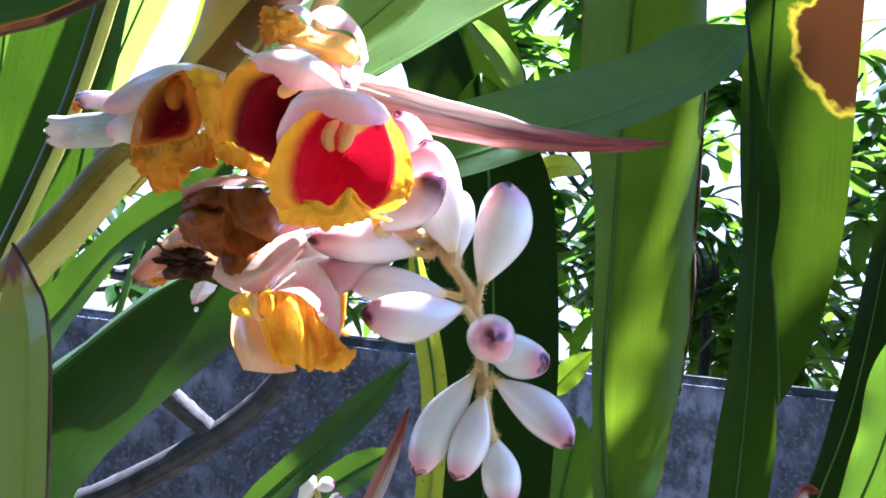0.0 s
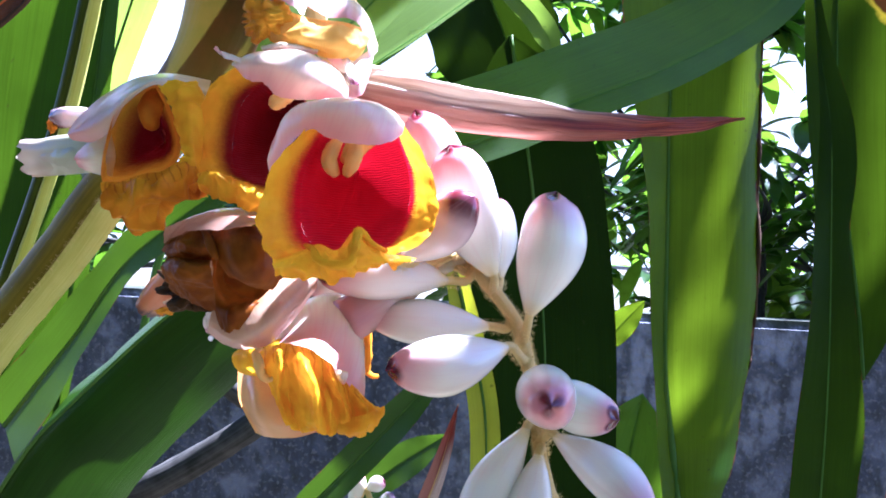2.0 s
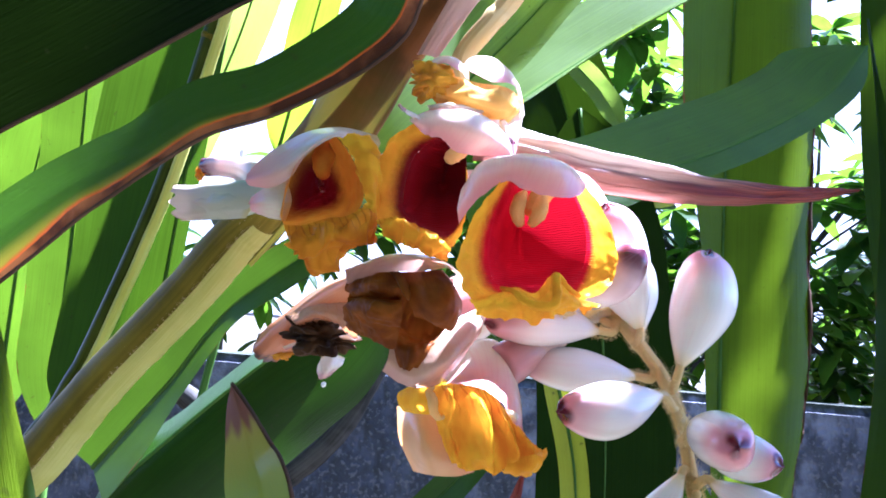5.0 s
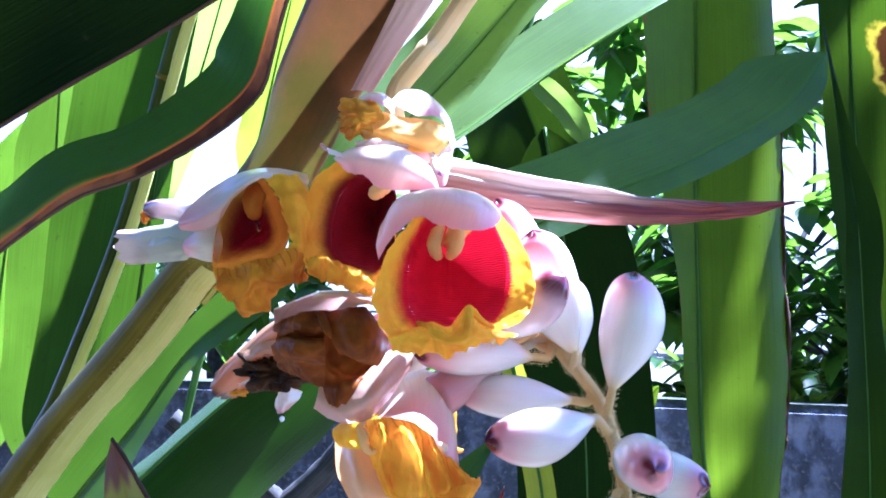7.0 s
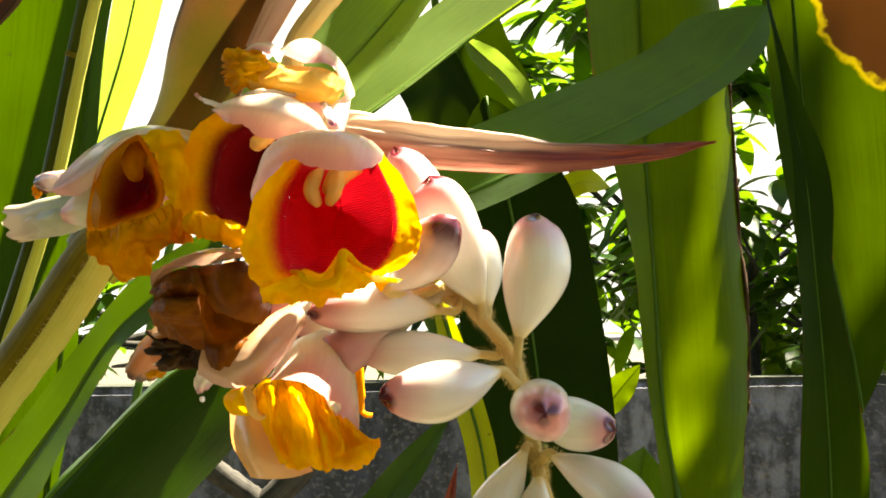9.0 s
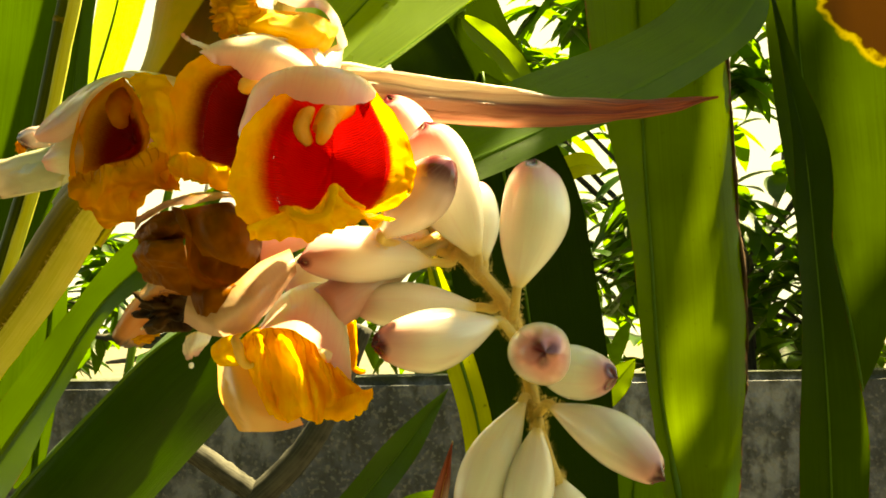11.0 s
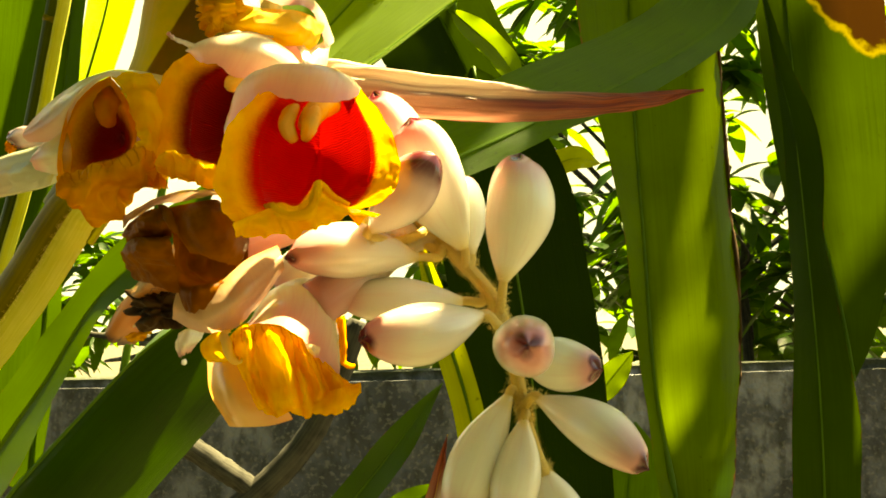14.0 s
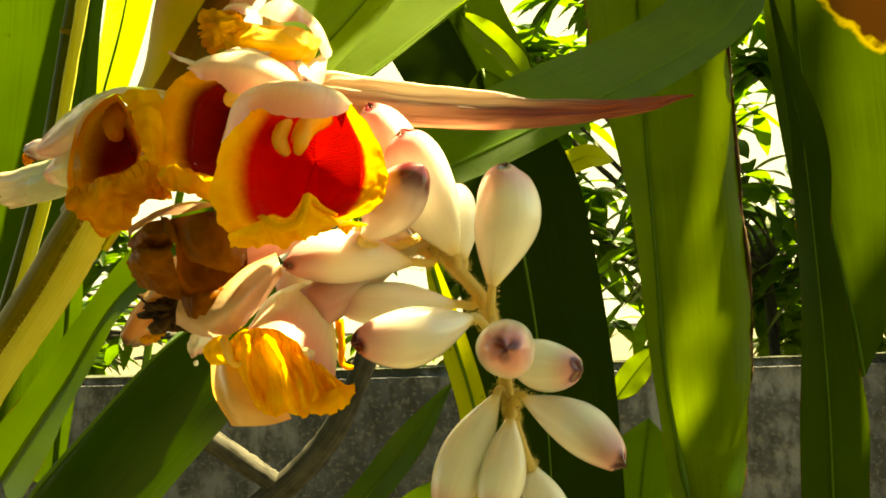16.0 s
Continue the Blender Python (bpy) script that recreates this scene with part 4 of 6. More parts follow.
loft("lip_flank", (
    ((-23.4, 20.0, 31.4), (-20.6, 20.0, 26.1), (-20.0, 19.0, 16.3), (-20.2, 17.0, 9.8), (-21.0, 14.0, 5.9)),
    ((-22.1, 11.0, 30.4), (-18.0, 8.0, 24.8), (-17.4, 7.0, 16.2), (-17.6, 6.0, 10.2), (-18.6, 6.0, 6.0)),
    ((-24.9, 7.0, 29.8), (-19.5, 3.0, 24.0), (-17.6, 1.0, 16.1), (-17.4, 0.0, 11.4), (-19.3, 1.0, 8.3)),
    ((-28.6, 7.0, 29.2), (-23.5, 3.0, 23.5), (-19.7, 0.0, 16.2), (-19.3, -1.0, 12.5), (-20.9, -1.0, 10.0)),
    ), LIP_RUFFLED, third, "folded flank of the lip", 70, 34, 0.7, 230, stretch=(1, 1, 0.5), frill=0.5, waves=6, drag=1.2, rag=0.8, seed=8.0)
loft("frill", (
    ((-37.2, 3.0, 7.8), (-32.3, 1.0, 7.9), (-27.4, 0.0, 9.4), (-22.9, -1.0, 10.2), (-19.0, 0.0, 12.6), (-18.1, 4.0, 10.8)),
    ((-34.6, -3.0, 5.1), (-29.2, -6.0, 4.7), (-24.7, -6.0, 5.6), (-20.0, -5.0, 6.8), (-16.7, -1.0, 9.5), (-17.8, 6.0, 8.9)),
    ((-34.3, -3.0, 3.3), (-31.4, -3.0, 1.5), (-27.6, -1.0, 0.6), (-22.8, 1.0, 2.6), (-18.8, 5.0, 6.6), (-18.9, 10.0, 7.5)),
    ((-36.0, -1.0, 2.9), (-33.2, 0.0, -0.5), (-29.8, 3.0, -1.8), (-25.1, 6.0, 0.6), (-20.6, 9.0, 5.3), (-19.9, 13.0, 6.9)),
    ), LIP_C_FRILL, third, "deeply crinkled amber front of the lip", 150, 46, 3.0, 110, stretch=(1.4, 1, 0.8), frill=1.0, waves=6, drag=1.3, seed=9.2)
loft("hood_petal", (
    ((-21.5, 19.0, 32.1), (-19.2, 12.0, 28.8), (-20.2, 12.0, 26.9)),
    ((-25.9, 16.0, 32.5), (-24.2, 9.0, 29.8), (-25.3, 8.0, 27.7)),
    ((-30.4, 14.0, 32.5), (-28.0, 6.0, 29.8), (-28.3, 5.0, 28.2)),
    ((-36.4, 13.0, 30.9), (-32.7, 4.0, 26.4), (-34.3, 5.0, 23.7)),
    ((-42.2, 12.0, 27.2), (-37.9, 5.0, 22.1), (-38.0, 7.0, 18.8)),
    ((-47.2, 12.0, 22.9), (-43.3, 7.0, 19.2), (-43.4, 10.0, 16.7)),
    ((-49.2, 11.0, 19.7), (-49.1, 10.0, 18.1), (-48.5, 11.0, 17.0)),
    ), HOOD, third, "long white hood petal", 24, 60, 0.15, 200, rag=0.4, seed=10.0)
loft("side_petal", (
    ((-39.9, 11.0, 18.9), (-37.7, 9.0, 14.0), (-39.2, 11.0, 9.5)),
    ((-44.2, 11.0, 17.2), (-42.5, 9.0, 13.5), (-43.8, 12.0, 10.1)),
    ((-48.4, 13.0, 14.7), (-48.4, 12.0, 13.1), (-48.5, 14.0, 11.5)),
    ), HOOD, third, "short white side petal", 20, 24, 0.15, 240, rag=0.5, seed=11.0)
tube("stamen", [at_hub(p) for p in ((-33.0, 17.0, 29.0), (-32.5, 14.0, 25.8), (-32.5, 13.0, 23.3), (-32.4, 15.0, 20.6))], lambda v: 0.0021 * max(0.1, 1 - (1.9 * v - 0.95) ** 2) ** 0.5 + 0.0004, LIP_AMBER, third, "amber stamen inside the lip", 16, 20, 0.2)

# the closing flower behind it
closing = sleeve("flower", ((-46.8, 32.0, 17.9), (-55.5, 36.0, 17.3), (-65.7, 40.0, 16.6), (-78.2, 45.0, 16.3)), lambda v: 2.2 + 2.6 * ease(v, 0.0, 0.55), HOOD_GREEN, spike, "closing flower with frayed white petals", 2.6, 1.0)
sleeve("sepal", ((-53.3, 37.0, 22.3), (-61.1, 42.0, 25.6), (-68.6, 46.0, 27.1), (-74.4, 49.0, 27.0)), lambda v: 3.4 - 0.9 * v, BUD_PURPLE, closing, "pinkish rolled sepal", 1.0, 2.0)
lump("stigma", (-75.9, 49.0, 25.1), (1.4, 1.4, 1.8), LIP_AMBER, closing, "small yellow stigma", 0.5, 3.0)
loft("frayed_petal", (
    ((-56.9, 34.0, 21.4), (-53.5, 32.0, 17.2), (-56.5, 34.0, 11.8)),
    ((-65.8, 37.0, 20.9), (-63.2, 34.0, 16.0), (-65.9, 38.0, 11.3)),
    ((-74.9, 41.0, 20.0), (-74.1, 39.0, 15.9), (-74.4, 42.0, 11.3)),
    ), HOOD_GREEN, closing, "torn white petal", 24, 24, 0.4, 300, rag=1.6, seed=12.0)

# the withering flower on top
top_flower = flower_base((2.7, 32.0, 45.0), "withering flower with a crumpled yellow lip", 4.0)
lump("withered_lip", (-9.2, 19.0, 46.0), (5.0, 4.6, 4.6), LIP_AMBER, top_flower, "crumpled orange end of a withered lip", 0.55, 1.7, (1.0, 1.2, 2.6))
loft("lip", (
    ((-9.1, 24.0, 50.9), (-3.0, 21.0, 47.6), (2.5, 20.0, 46.3), (7.4, 22.0, 46.4), (10.9, 29.0, 46.4)),
    ((-8.3, 19.0, 45.3), (-1.7, 16.0, 43.6), (3.7, 15.0, 42.7), (8.8, 18.0, 43.4), (12.1, 27.0, 44.0)),
    ((-8.0, 18.0, 42.2), (-1.4, 15.0, 40.8), (4.0, 14.0, 39.7), (9.0, 17.0, 39.6), (11.5, 26.0, 41.4)),
    ((-8.7, 24.0, 41.5), (-2.8, 21.0, 39.7), (2.7, 20.0, 38.6), (7.5, 22.0, 37.9), (9.1, 29.0, 39.9)),
    ), LIP_ROLLED, top_flower, "rolled amber lip", 60, 30, 1.0, 200, stretch=(0.5, 1, 1), seed=2.2)
loft("hood_petal", (
    ((-4.6, 34.0, 53.4), (-2.5, 36.0, 57.3), (1.5, 37.0, 58.1), (5.6, 38.0, 56.3), (9.2, 39.0, 52.2), (12.0, 38.0, 45.3)),
    ((-3.4, 28.0, 53.3), (-0.5, 27.0, 54.6), (4.1, 26.0, 54.2), (8.2, 28.0, 52.2), (11.1, 31.0, 48.6), (12.5, 34.0, 42.7)),
    ((-1.9, 23.0, 50.5), (1.7, 19.0, 47.7), (5.8, 18.0, 46.0), (9.3, 20.0, 46.5), (10.8, 25.0, 45.4), (11.6, 30.0, 40.4)),
    ), HOOD, top_flower, "white hood petal", 50, 26, 0.25, 200, rag=0.5, seed=3.3)
loft("side_petal", (
    ((6.7, 26.0, 39.0), (9.5, 28.0, 40.2), (12.3, 34.0, 44.3)),
    ((7.8, 24.0, 34.3), (10.6, 25.0, 35.3), (12.0, 31.0, 38.7)),
    ((8.5, 24.0, 30.1), (11.0, 25.0, 30.8), (11.4, 30.0, 34.1)),
    ), HOOD, top_flower, "white petal base", 20, 24, 0.3, 240, seed=4.4)
loft("side_petal", (
    ((-12.6, 23.0, 49.4), (-9.5, 24.0, 53.4), (-4.9, 24.0, 53.5), (-1.7, 24.0, 50.8)),
    ((-10.6, 19.0, 49.0), (-7.5, 19.0, 51.6), (-3.6, 19.0, 51.0), (-1.2, 20.0, 48.3)),
    ((-9.8, 18.0, 49.2), (-6.6, 17.0, 49.9), (-3.3, 17.0, 48.3), (-0.9, 18.0, 46.7)),
    ), HOOD, top_flower, "thin white petal margin", 30, 14, 0.15, 240, rag=0.5, seed=5.5)
loft("torn_petal", (
    ((-10.7, 20.0, 40.3), (-4.9, 19.0, 40.5), (2.9, 19.0, 39.1)),
    ((-9.5, 16.0, 38.9), (-3.6, 14.0, 39.6), (3.5, 15.0, 38.4)),
    ((-8.9, 17.0, 37.8), (-2.9, 14.0, 37.5), (2.9, 16.0, 37.4)),
    ), HOOD, top_flower, "frayed pale petal edge", 40, 14, 0.3, 400, rag=1.0, seed=6.6)

# the withered brown flower
brown = flower_base((-3.5, 8.0, -6.8), "withered flower with a brown lip", 4.5)
loft("lip", (
    ((-13.7, -2.0, -1.3), (-9.8, 1.0, -0.6), (-4.0, 3.0, -0.1), (0.2, 5.0, -4.4)),
    ((-11.7, -2.0, -5.6), (-10.1, 6.0, -6.2), (-3.5, 8.0, -6.8), (0.8, 6.0, -6.9)),
    ((-10.8, -4.0, -9.3), (-11.2, 6.0, -11.6), (-4.6, 8.0, -13.1), (0.1, 6.0, -12.2)),
    ((-10.4, -4.0, -13.1), (-7.8, 1.0, -14.5), (-3.7, 3.0, -14.6), (-0.6, 3.0, -13.4)),
    ((-9.8, -4.0, -16.9), (-5.5, -6.0, -16.4), (-3.1, -3.0, -15.5), (-0.9, 0.0, -14.2)),
    ((-8.5, -3.0, -20.0), (-6.3, -5.0, -20.4), (-4.6, -4.0, -19.6), (-3.1, -1.0, -17.8)),
    ), LIP_BROWN, brown, "brown inside of the lip, ending in a point", 50, 50, 0.9, 150, stretch=(1.5, 1, 0.5), rag=0.5, seed=6.6)
loft("lip_lobe", (
    ((-11.0, -7.0, -1.1), (-5.2, -10.0, -0.8), (-0.9, -8.0, -0.0), (-1.1, -3.0, -1.1)),
    ((-8.3, -11.0, -3.3), (-2.5, -15.0, -3.7), (1.9, -12.0, -3.3), (2.6, -2.0, -5.0)),
    ((-6.7, -12.0, -6.0), (-1.1, -16.0, -7.2), (2.8, -13.0, -7.2), (3.3, -2.0, -7.1)),
    ((-5.8, -11.0, -8.3), (-1.2, -13.5, -9.9), (2.3, -11.0, -10.0), (2.8, -3.0, -9.8)),
    ((-5.5, -8.5, -9.7), (-1.6, -10.5, -10.8), (0.7, -9.0, -11.7), (1.4, -4.0, -12.2)),
    ), LIP_BROWN, brown, "smooth amber-brown lobe of the lip", 50, 40, 0.35, 160, stretch=(1.5, 1, 0.6), rag=0.5, seed=2.6)
tube("lip_fold", [at_hub(p) for p in ((-11.6, -8.0, -0.8), (-9.2, -11.0, -1.9), (-7.7, -13.0, -3.6), (-6.7, -13.5, -5.4), (-6.5, -12.0, -6.4))], lambda v: 0.0003 + 0.0006 * math.sin(3.14 * v), LIP_BROWN, brown, "sharp fold along the brown lip", 10, 18, 0.2)
loft("rolled_lip", (
    ((-21.1, 0.0, -2.7), (-14.5, -7.0, -1.4), (-9.5, -9.5, -1.3)),
    ((-21.6, -2.0, -4.7), (-13.7, -11.0, -3.8), (-8.0, -12.5, -3.8)),
    ((-20.1, -4.0, -6.2), (-13.6, -10.5, -5.6), (-7.7, -12.0, -5.4)),
    ((-20.8, -0.5, -7.0), (-15.9, -5.5, -6.8), (-8.5, -10.0, -6.9)),
    ((-20.3, -4.5, -7.4), (-13.0, -12.0, -7.1), (-7.7, -12.5, -7.3)),
    ((-21.5, -3.0, -9.3), (-13.2, -13.0, -9.4), (-7.7, -11.0, -10.2)),
    ((-21.1, -0.5, -11.4), (-13.4, -9.0, -11.9), (-8.4, -8.0, -12.7)),
    ((-20.7, 1.0, -13.3), (-13.7, -5.0, -15.1), (-9.5, -3.0, -17.0)),
    ), LIP_BROWN, brown, "rolled crumpled side of the brown lip", 60, 70, 0.8, 260, stretch=(0.8, 1, 1.6), seed=7.1)
loft("hood_petal", (
    ((-23.5, 6.0, -1.3), (-17.9, 7.0, 2.1), (-12.2, 8.0, 3.8), (-4.9, 10.0, 3.4), (0.4, 11.0, 0.6)),
    ((-22.1, 0.0, -1.1), (-14.8, -3.0, 1.3), (-8.3, -4.0, 2.6), (-1.8, -1.0, 2.3), (2.8, 4.0, -0.5)),
    ((-20.6, -4.0, -4.3), (-14.8, -10.0, -2.4), (-9.8, -12.5, -1.0), (-3.9, -13.5, -0.8), (0.9, -11.0, 0.2), (2.2, -3.0, -1.1)),
    ), HOOD_SHADE, brown, "pinkish white hood petal over the brown lip", 44, 24, 0.3, 240, rag=1.1, seed=7.7)
loft("side_petal", (
    ((5.4, 10.0, -7.0), (1.1, 4.0, -10.1), (-1.5, -1.0, -13.8), (-5.5, -4.0, -17.9), (-11.1, -1.0, -16.1)),
    ((7.2, 7.0, -9.7), (4.3, 1.0, -14.2), (0.9, -3.0, -18.7), (-4.8, -4.0, -21.9), (-11.0, -3.0, -18.9)),
    ((7.1, 9.0, -11.9), (3.8, 6.0, -17.4), (-0.6, 3.0, -23.2), (-6.4, 0.0, -24.3), (-12.4, 0.0, -21.6)),
    ), HOOD_SHADE, brown, "pale folded side petal", 56, 22, 0.25, 200, rag=0.4, seed=8.8)

# the dried flower behind it
dried = sleeve("flower", ((-21.3, 45.0, 2.7), (-36.2, 62.0, -5.3), (-51.0, 76.0, -15.1), (-63.6, 86.0, -23.7)), lambda v: 2.4 + 3.4 * ease(v, 0.05, 0.5) - 0.8 * ease(v, 0.8, 1.0), WITHERED, spike, "dried flower with a blackened lip and an orange end", 2.0, 4.0)
lump("withered_lip", (-42.2, 68.0, -17.1), (9.0, 6.5, 6.0), LIP_BLACK, dried, "blackened crumpled lip", 0.75, 4.4, (1.2, 1.2, 2.0))
loft("torn_petal", (
    ((-52.3, 68.0, -12.2), (-43.4, 62.0, -8.3), (-32.7, 58.0, -6.0)),
    ((-49.1, 62.0, -14.1), (-40.7, 56.0, -10.6), (-29.7, 53.0, -12.1)),
    ((-48.0, 63.0, -15.1), (-38.6, 58.0, -12.8), (-28.8, 56.0, -17.5)),
    ), WITHERED, dried, "thin torn petal over the black lip", 40, 20, 0.5, 300, rag=1.8, seed=9.9)
lump("orange_end", (-58.6, 83.0, -23.5), (5.0, 3.6, 3.0), LIP_AMBER, dried, "orange petal end", 0.5, 5.2)
loft("white_sliver", (
    ((-55.6, 76.0, -22.1), (-50.0, 74.0, -19.9), (-43.3, 72.0, -20.3)),
    ((-54.3, 74.0, -22.9), (-48.7, 72.0, -21.4), (-43.7, 71.0, -22.0)),
    ), HOOD, dried, "thin white petal sliver", 20, 8, 0.3, 400, rag=0.8, seed=10.1)
loft("frayed_tip", (
    ((-45.3, 84.0, -24.6), (-41.3, 82.0, -23.3), (-38.1, 86.0, -24.4)),
    ((-46.2, 84.0, -28.5), (-41.7, 79.0, -27.5), (-38.8, 84.0, -26.7)),
    ((-45.7, 86.0, -31.7), (-43.2, 83.0, -31.0), (-42.2, 86.0, -30.0)),
    ), HOOD, dried, "small frayed white petal tip", 24, 20, 0.5, 300, rag=1.4, seed=11.1)
lump("water_drop", (-44.0, 85.0, -33.1), (0.8, 0.8, 0.9), BUD, dried, "tiny pale drop", 0.1, 6.0)

# the hanging flower with a ruffled lip
hanging = flower_base((11.6, 14.0, -19.4), "hanging flower with a ruffled yellow lip", 5.0)
loft("hood_petal", (
    ((-3.1, 24.0, -23.9), (-0.3, 23.0, -17.0), (4.9, 23.0, -14.1), (10.0, 24.0, -14.5), (13.6, 25.0, -21.3), (15.1, 24.0, -31.1)),
    ((-2.9, 17.0, -23.7), (0.3, 16.0, -17.6), (6.4, 15.5, -14.2), (11.7, 16.0, -14.6), (15.1, 17.0, -21.3), (16.3, 17.0, -30.5)),
    ((-2.1, 11.0, -23.4), (2.8, 8.5, -19.6), (8.7, 7.5, -18.4), (13.6, 8.0, -20.5), (16.6, 10.0, -25.8), (17.4, 12.0, -31.8)),
    ((-0.9, 6.0, -23.5), (5.0, 0.5, -22.8), (10.1, -2.5, -23.7), (14.1, -1.5, -27.0), (16.7, 3.0, -31.5), (18.2, 8.0, -33.5)),
    ), HOOD, hanging, "white domed hood petal", 60, 34, 0.15, 180, rag=0.5, seed=1.9)
loft("lip", (
    ((-3.7, 6.0, -25.5), (-0.7, 5.5, -23.0), (1.6, 6.5, -22.5), (4.9, 5.0, -22.4), (7.5, 6.5, -23.0), (10.7, 5.0, -24.6), (12.8, 6.0, -26.9), (15.2, 6.0, -29.4), (17.1, 8.5, -32.6)),
    ((-1.2, 1.0, -28.2), (2.7, -3.0, -25.7), (4.0, 0.0, -27.0), (9.4, -6.5, -26.2), (10.7, 1.0, -28.5), (14.4, -3.5, -29.3), (15.5, 2.0, -31.9), (18.3, 0.0, -32.4), (19.2, 6.0, -34.1)),
    ((-0.4, 3.0, -31.5), (2.5, 0.0, -31.8), (3.2, 5.5, -33.6), (10.8, -5.0, -31.4), (11.2, 6.0, -34.3), (16.0, -3.0, -33.1), (17.0, 2.0, -35.4), (19.9, 0.0, -34.3), (21.2, 6.0, -34.9)),
    ((1.6, 4.0, -36.2), (4.0, 1.0, -37.0), (4.9, 5.0, -38.5), (10.9, -3.0, -36.5), (11.9, 5.5, -38.7), (16.3, -2.0, -36.4), (17.9, 2.0, -37.9), (20.7, 0.5, -36.5), (22.2, 6.0, -35.9)),
    ((2.5, 5.0, -39.1), (5.1, 2.0, -39.6), (6.3, 5.0, -40.9), (10.6, 0.0, -39.6), (12.6, 5.0, -41.1), (15.0, 1.5, -38.8), (18.0, 3.0, -39.4), (20.6, 3.0, -38.5), (22.4, 7.0, -36.6)),
    ), LIP_VEIN, hanging, "ruffled yellow lip in deep folds", 150, 60, 0.55, 300, stretch=(1.3, 1, 0.7), frill=0.55, waves=5, drag=1.0, seed=9.9)
loft("lip_flap", (
    ((-7.7, 6.5, -24.9), (-4.5, 4.0, -23.3), (-1.0, 3.0, -23.2)),
    ((-9.7, 7.5, -26.4), (-5.1, 2.0, -25.3), (-2.0, 1.0, -24.8)),
    ((-9.6, 7.5, -28.6), (-5.2, 2.0, -27.7), (-2.1, 0.5, -26.6)),
    ((-8.3, 8.0, -30.2), (-4.7, 4.0, -30.0), (-1.6, 2.5, -29.8)),
    ), LIP_RUFFLED, hanging, "smooth yellow side flap of the lip", 36, 30, 0.2, 260, seed=4.1)
tube("lip_fold", [at_hub(p) for p in ((-1.4, 0.5, -24.0), (-2.2, -1.0, -24.8), (-1.1, -2.0, -26.5), (-0.9, -1.0, -28.7), (0.4, 0.0, -29.9), (1.9, -0.5, -29.0))], lambda v: 0.0003 + 0.0007 * math.sin(3.14 * v), STAMEN, hanging, "pale rolled edge of the lip", 10, 24, 0.3)
loft("lip_lobe", (
    ((15.0, 0.5, -36.7), (19.8, -1.5, -35.3), (22.7, 5.5, -34.7)),
    ((14.6, 0.0, -38.5), (19.9, -2.5, -37.9), (23.0, 4.5, -35.9)),
    ((13.7, 3.0, -39.7), (18.9, 1.0, -40.2), (21.6, 6.5, -38.5)),
    ), LIP_RUFFLED, hanging, "bright yellow lobe of the lip", 50, 20, 0.4, 260, frill=0.5, waves=3, seed=2.7)
loft("petal_tip", (
    ((13.5, -1.0, -26.9), (15.1, -2.0, -26.9), (16.1, 0.0, -27.5)),
    ((14.7, -3.0, -28.2), (15.9, -4.0, -28.2), (16.5, -1.5, -28.4)),
    ((15.4, -2.5, -29.5), (16.0, -3.0, -29.6), (16.3, -1.5, -29.4)),
    ), HOOD, hanging, "small pinkish torn petal corner", 16, 12, 0.2, 400, rag=0.4, seed=3.1)
loft("side_petal", (
    ((-10.5, 13.0, -29.9), (-9.1, 11.0, -36.6), (-5.6, 12.0, -43.4)),
    ((-5.8, 8.5, -28.6), (-3.0, 4.0, -36.6), (-1.0, 7.0, -43.0)),
    ((-1.0, 8.5, -29.5), (1.4, 6.5, -37.5), (4.1, 8.0, -42.9)),
    ((4.7, 11.0, -33.0), (6.7, 9.5, -38.8), (7.9, 11.0, -42.1)),
    ), CUP, hanging, "peach side petal", 40, 36, 0.2, 180, rag=0.0, seed=3.8)
tube("style", [at_hub(p) for p in ((14.0, 30.0, -21.6), (14.7, 29.0, -27.6), (14.5, 29.0, -31.3), (15.6, 29.0, -32.5), (16.9, 30.0, -32.8))], lambda v: 0.0010 - 0.0005 * v, LIP_AMBER, hanging, "yellow withered style with a hooked end", 10, 24, 0.3)


def bract_at(u, v):
    path = BRACT_PATH
    i = min(int(round(v * 60)), 60)
    p = path[i]
    w = 0.0047 * (0.55 + 0.45 * ease(v, 0, 0.25)) * (1 - ease(v, 0.2, 1.02)) + 0.0013 * (1 - ease(v, 0.9, 1.0)) + 0.0002
    a = (u - 0.5) * radians(230)
    fold = 1 + 0.22 * math.sin(a * 5 + v * 6) + 0.12 * math.sin(a * 11 - v * 9)
    q = Vector((0.05 * math.sin(a), -math.cos(a) * 0.45 * fold, math.sin(a) * 0.85 * fold)) * w
    return p + q + noise.noise_vector(Vector((v * 14, u * 5, 1))) * 0.0006


BRACT_PATH = spline([(-0.040, 0.244, 1.2560), (-0.0284, 0.240, 1.2541), (-0.0065, 0.243, 1.2512), (0.0212, 0.249, 1.2495), (0.0424, 0.254, 1.2502), (0.0632, 0.258, 1.2535)], 60)
sheet("bract", bract_at, 28, 60, BRACT, spike, "long dry pinkish brown bract")
settle(spike)

# ---- leaves ----
VIEW = (0.0, -1.0, 0.15)
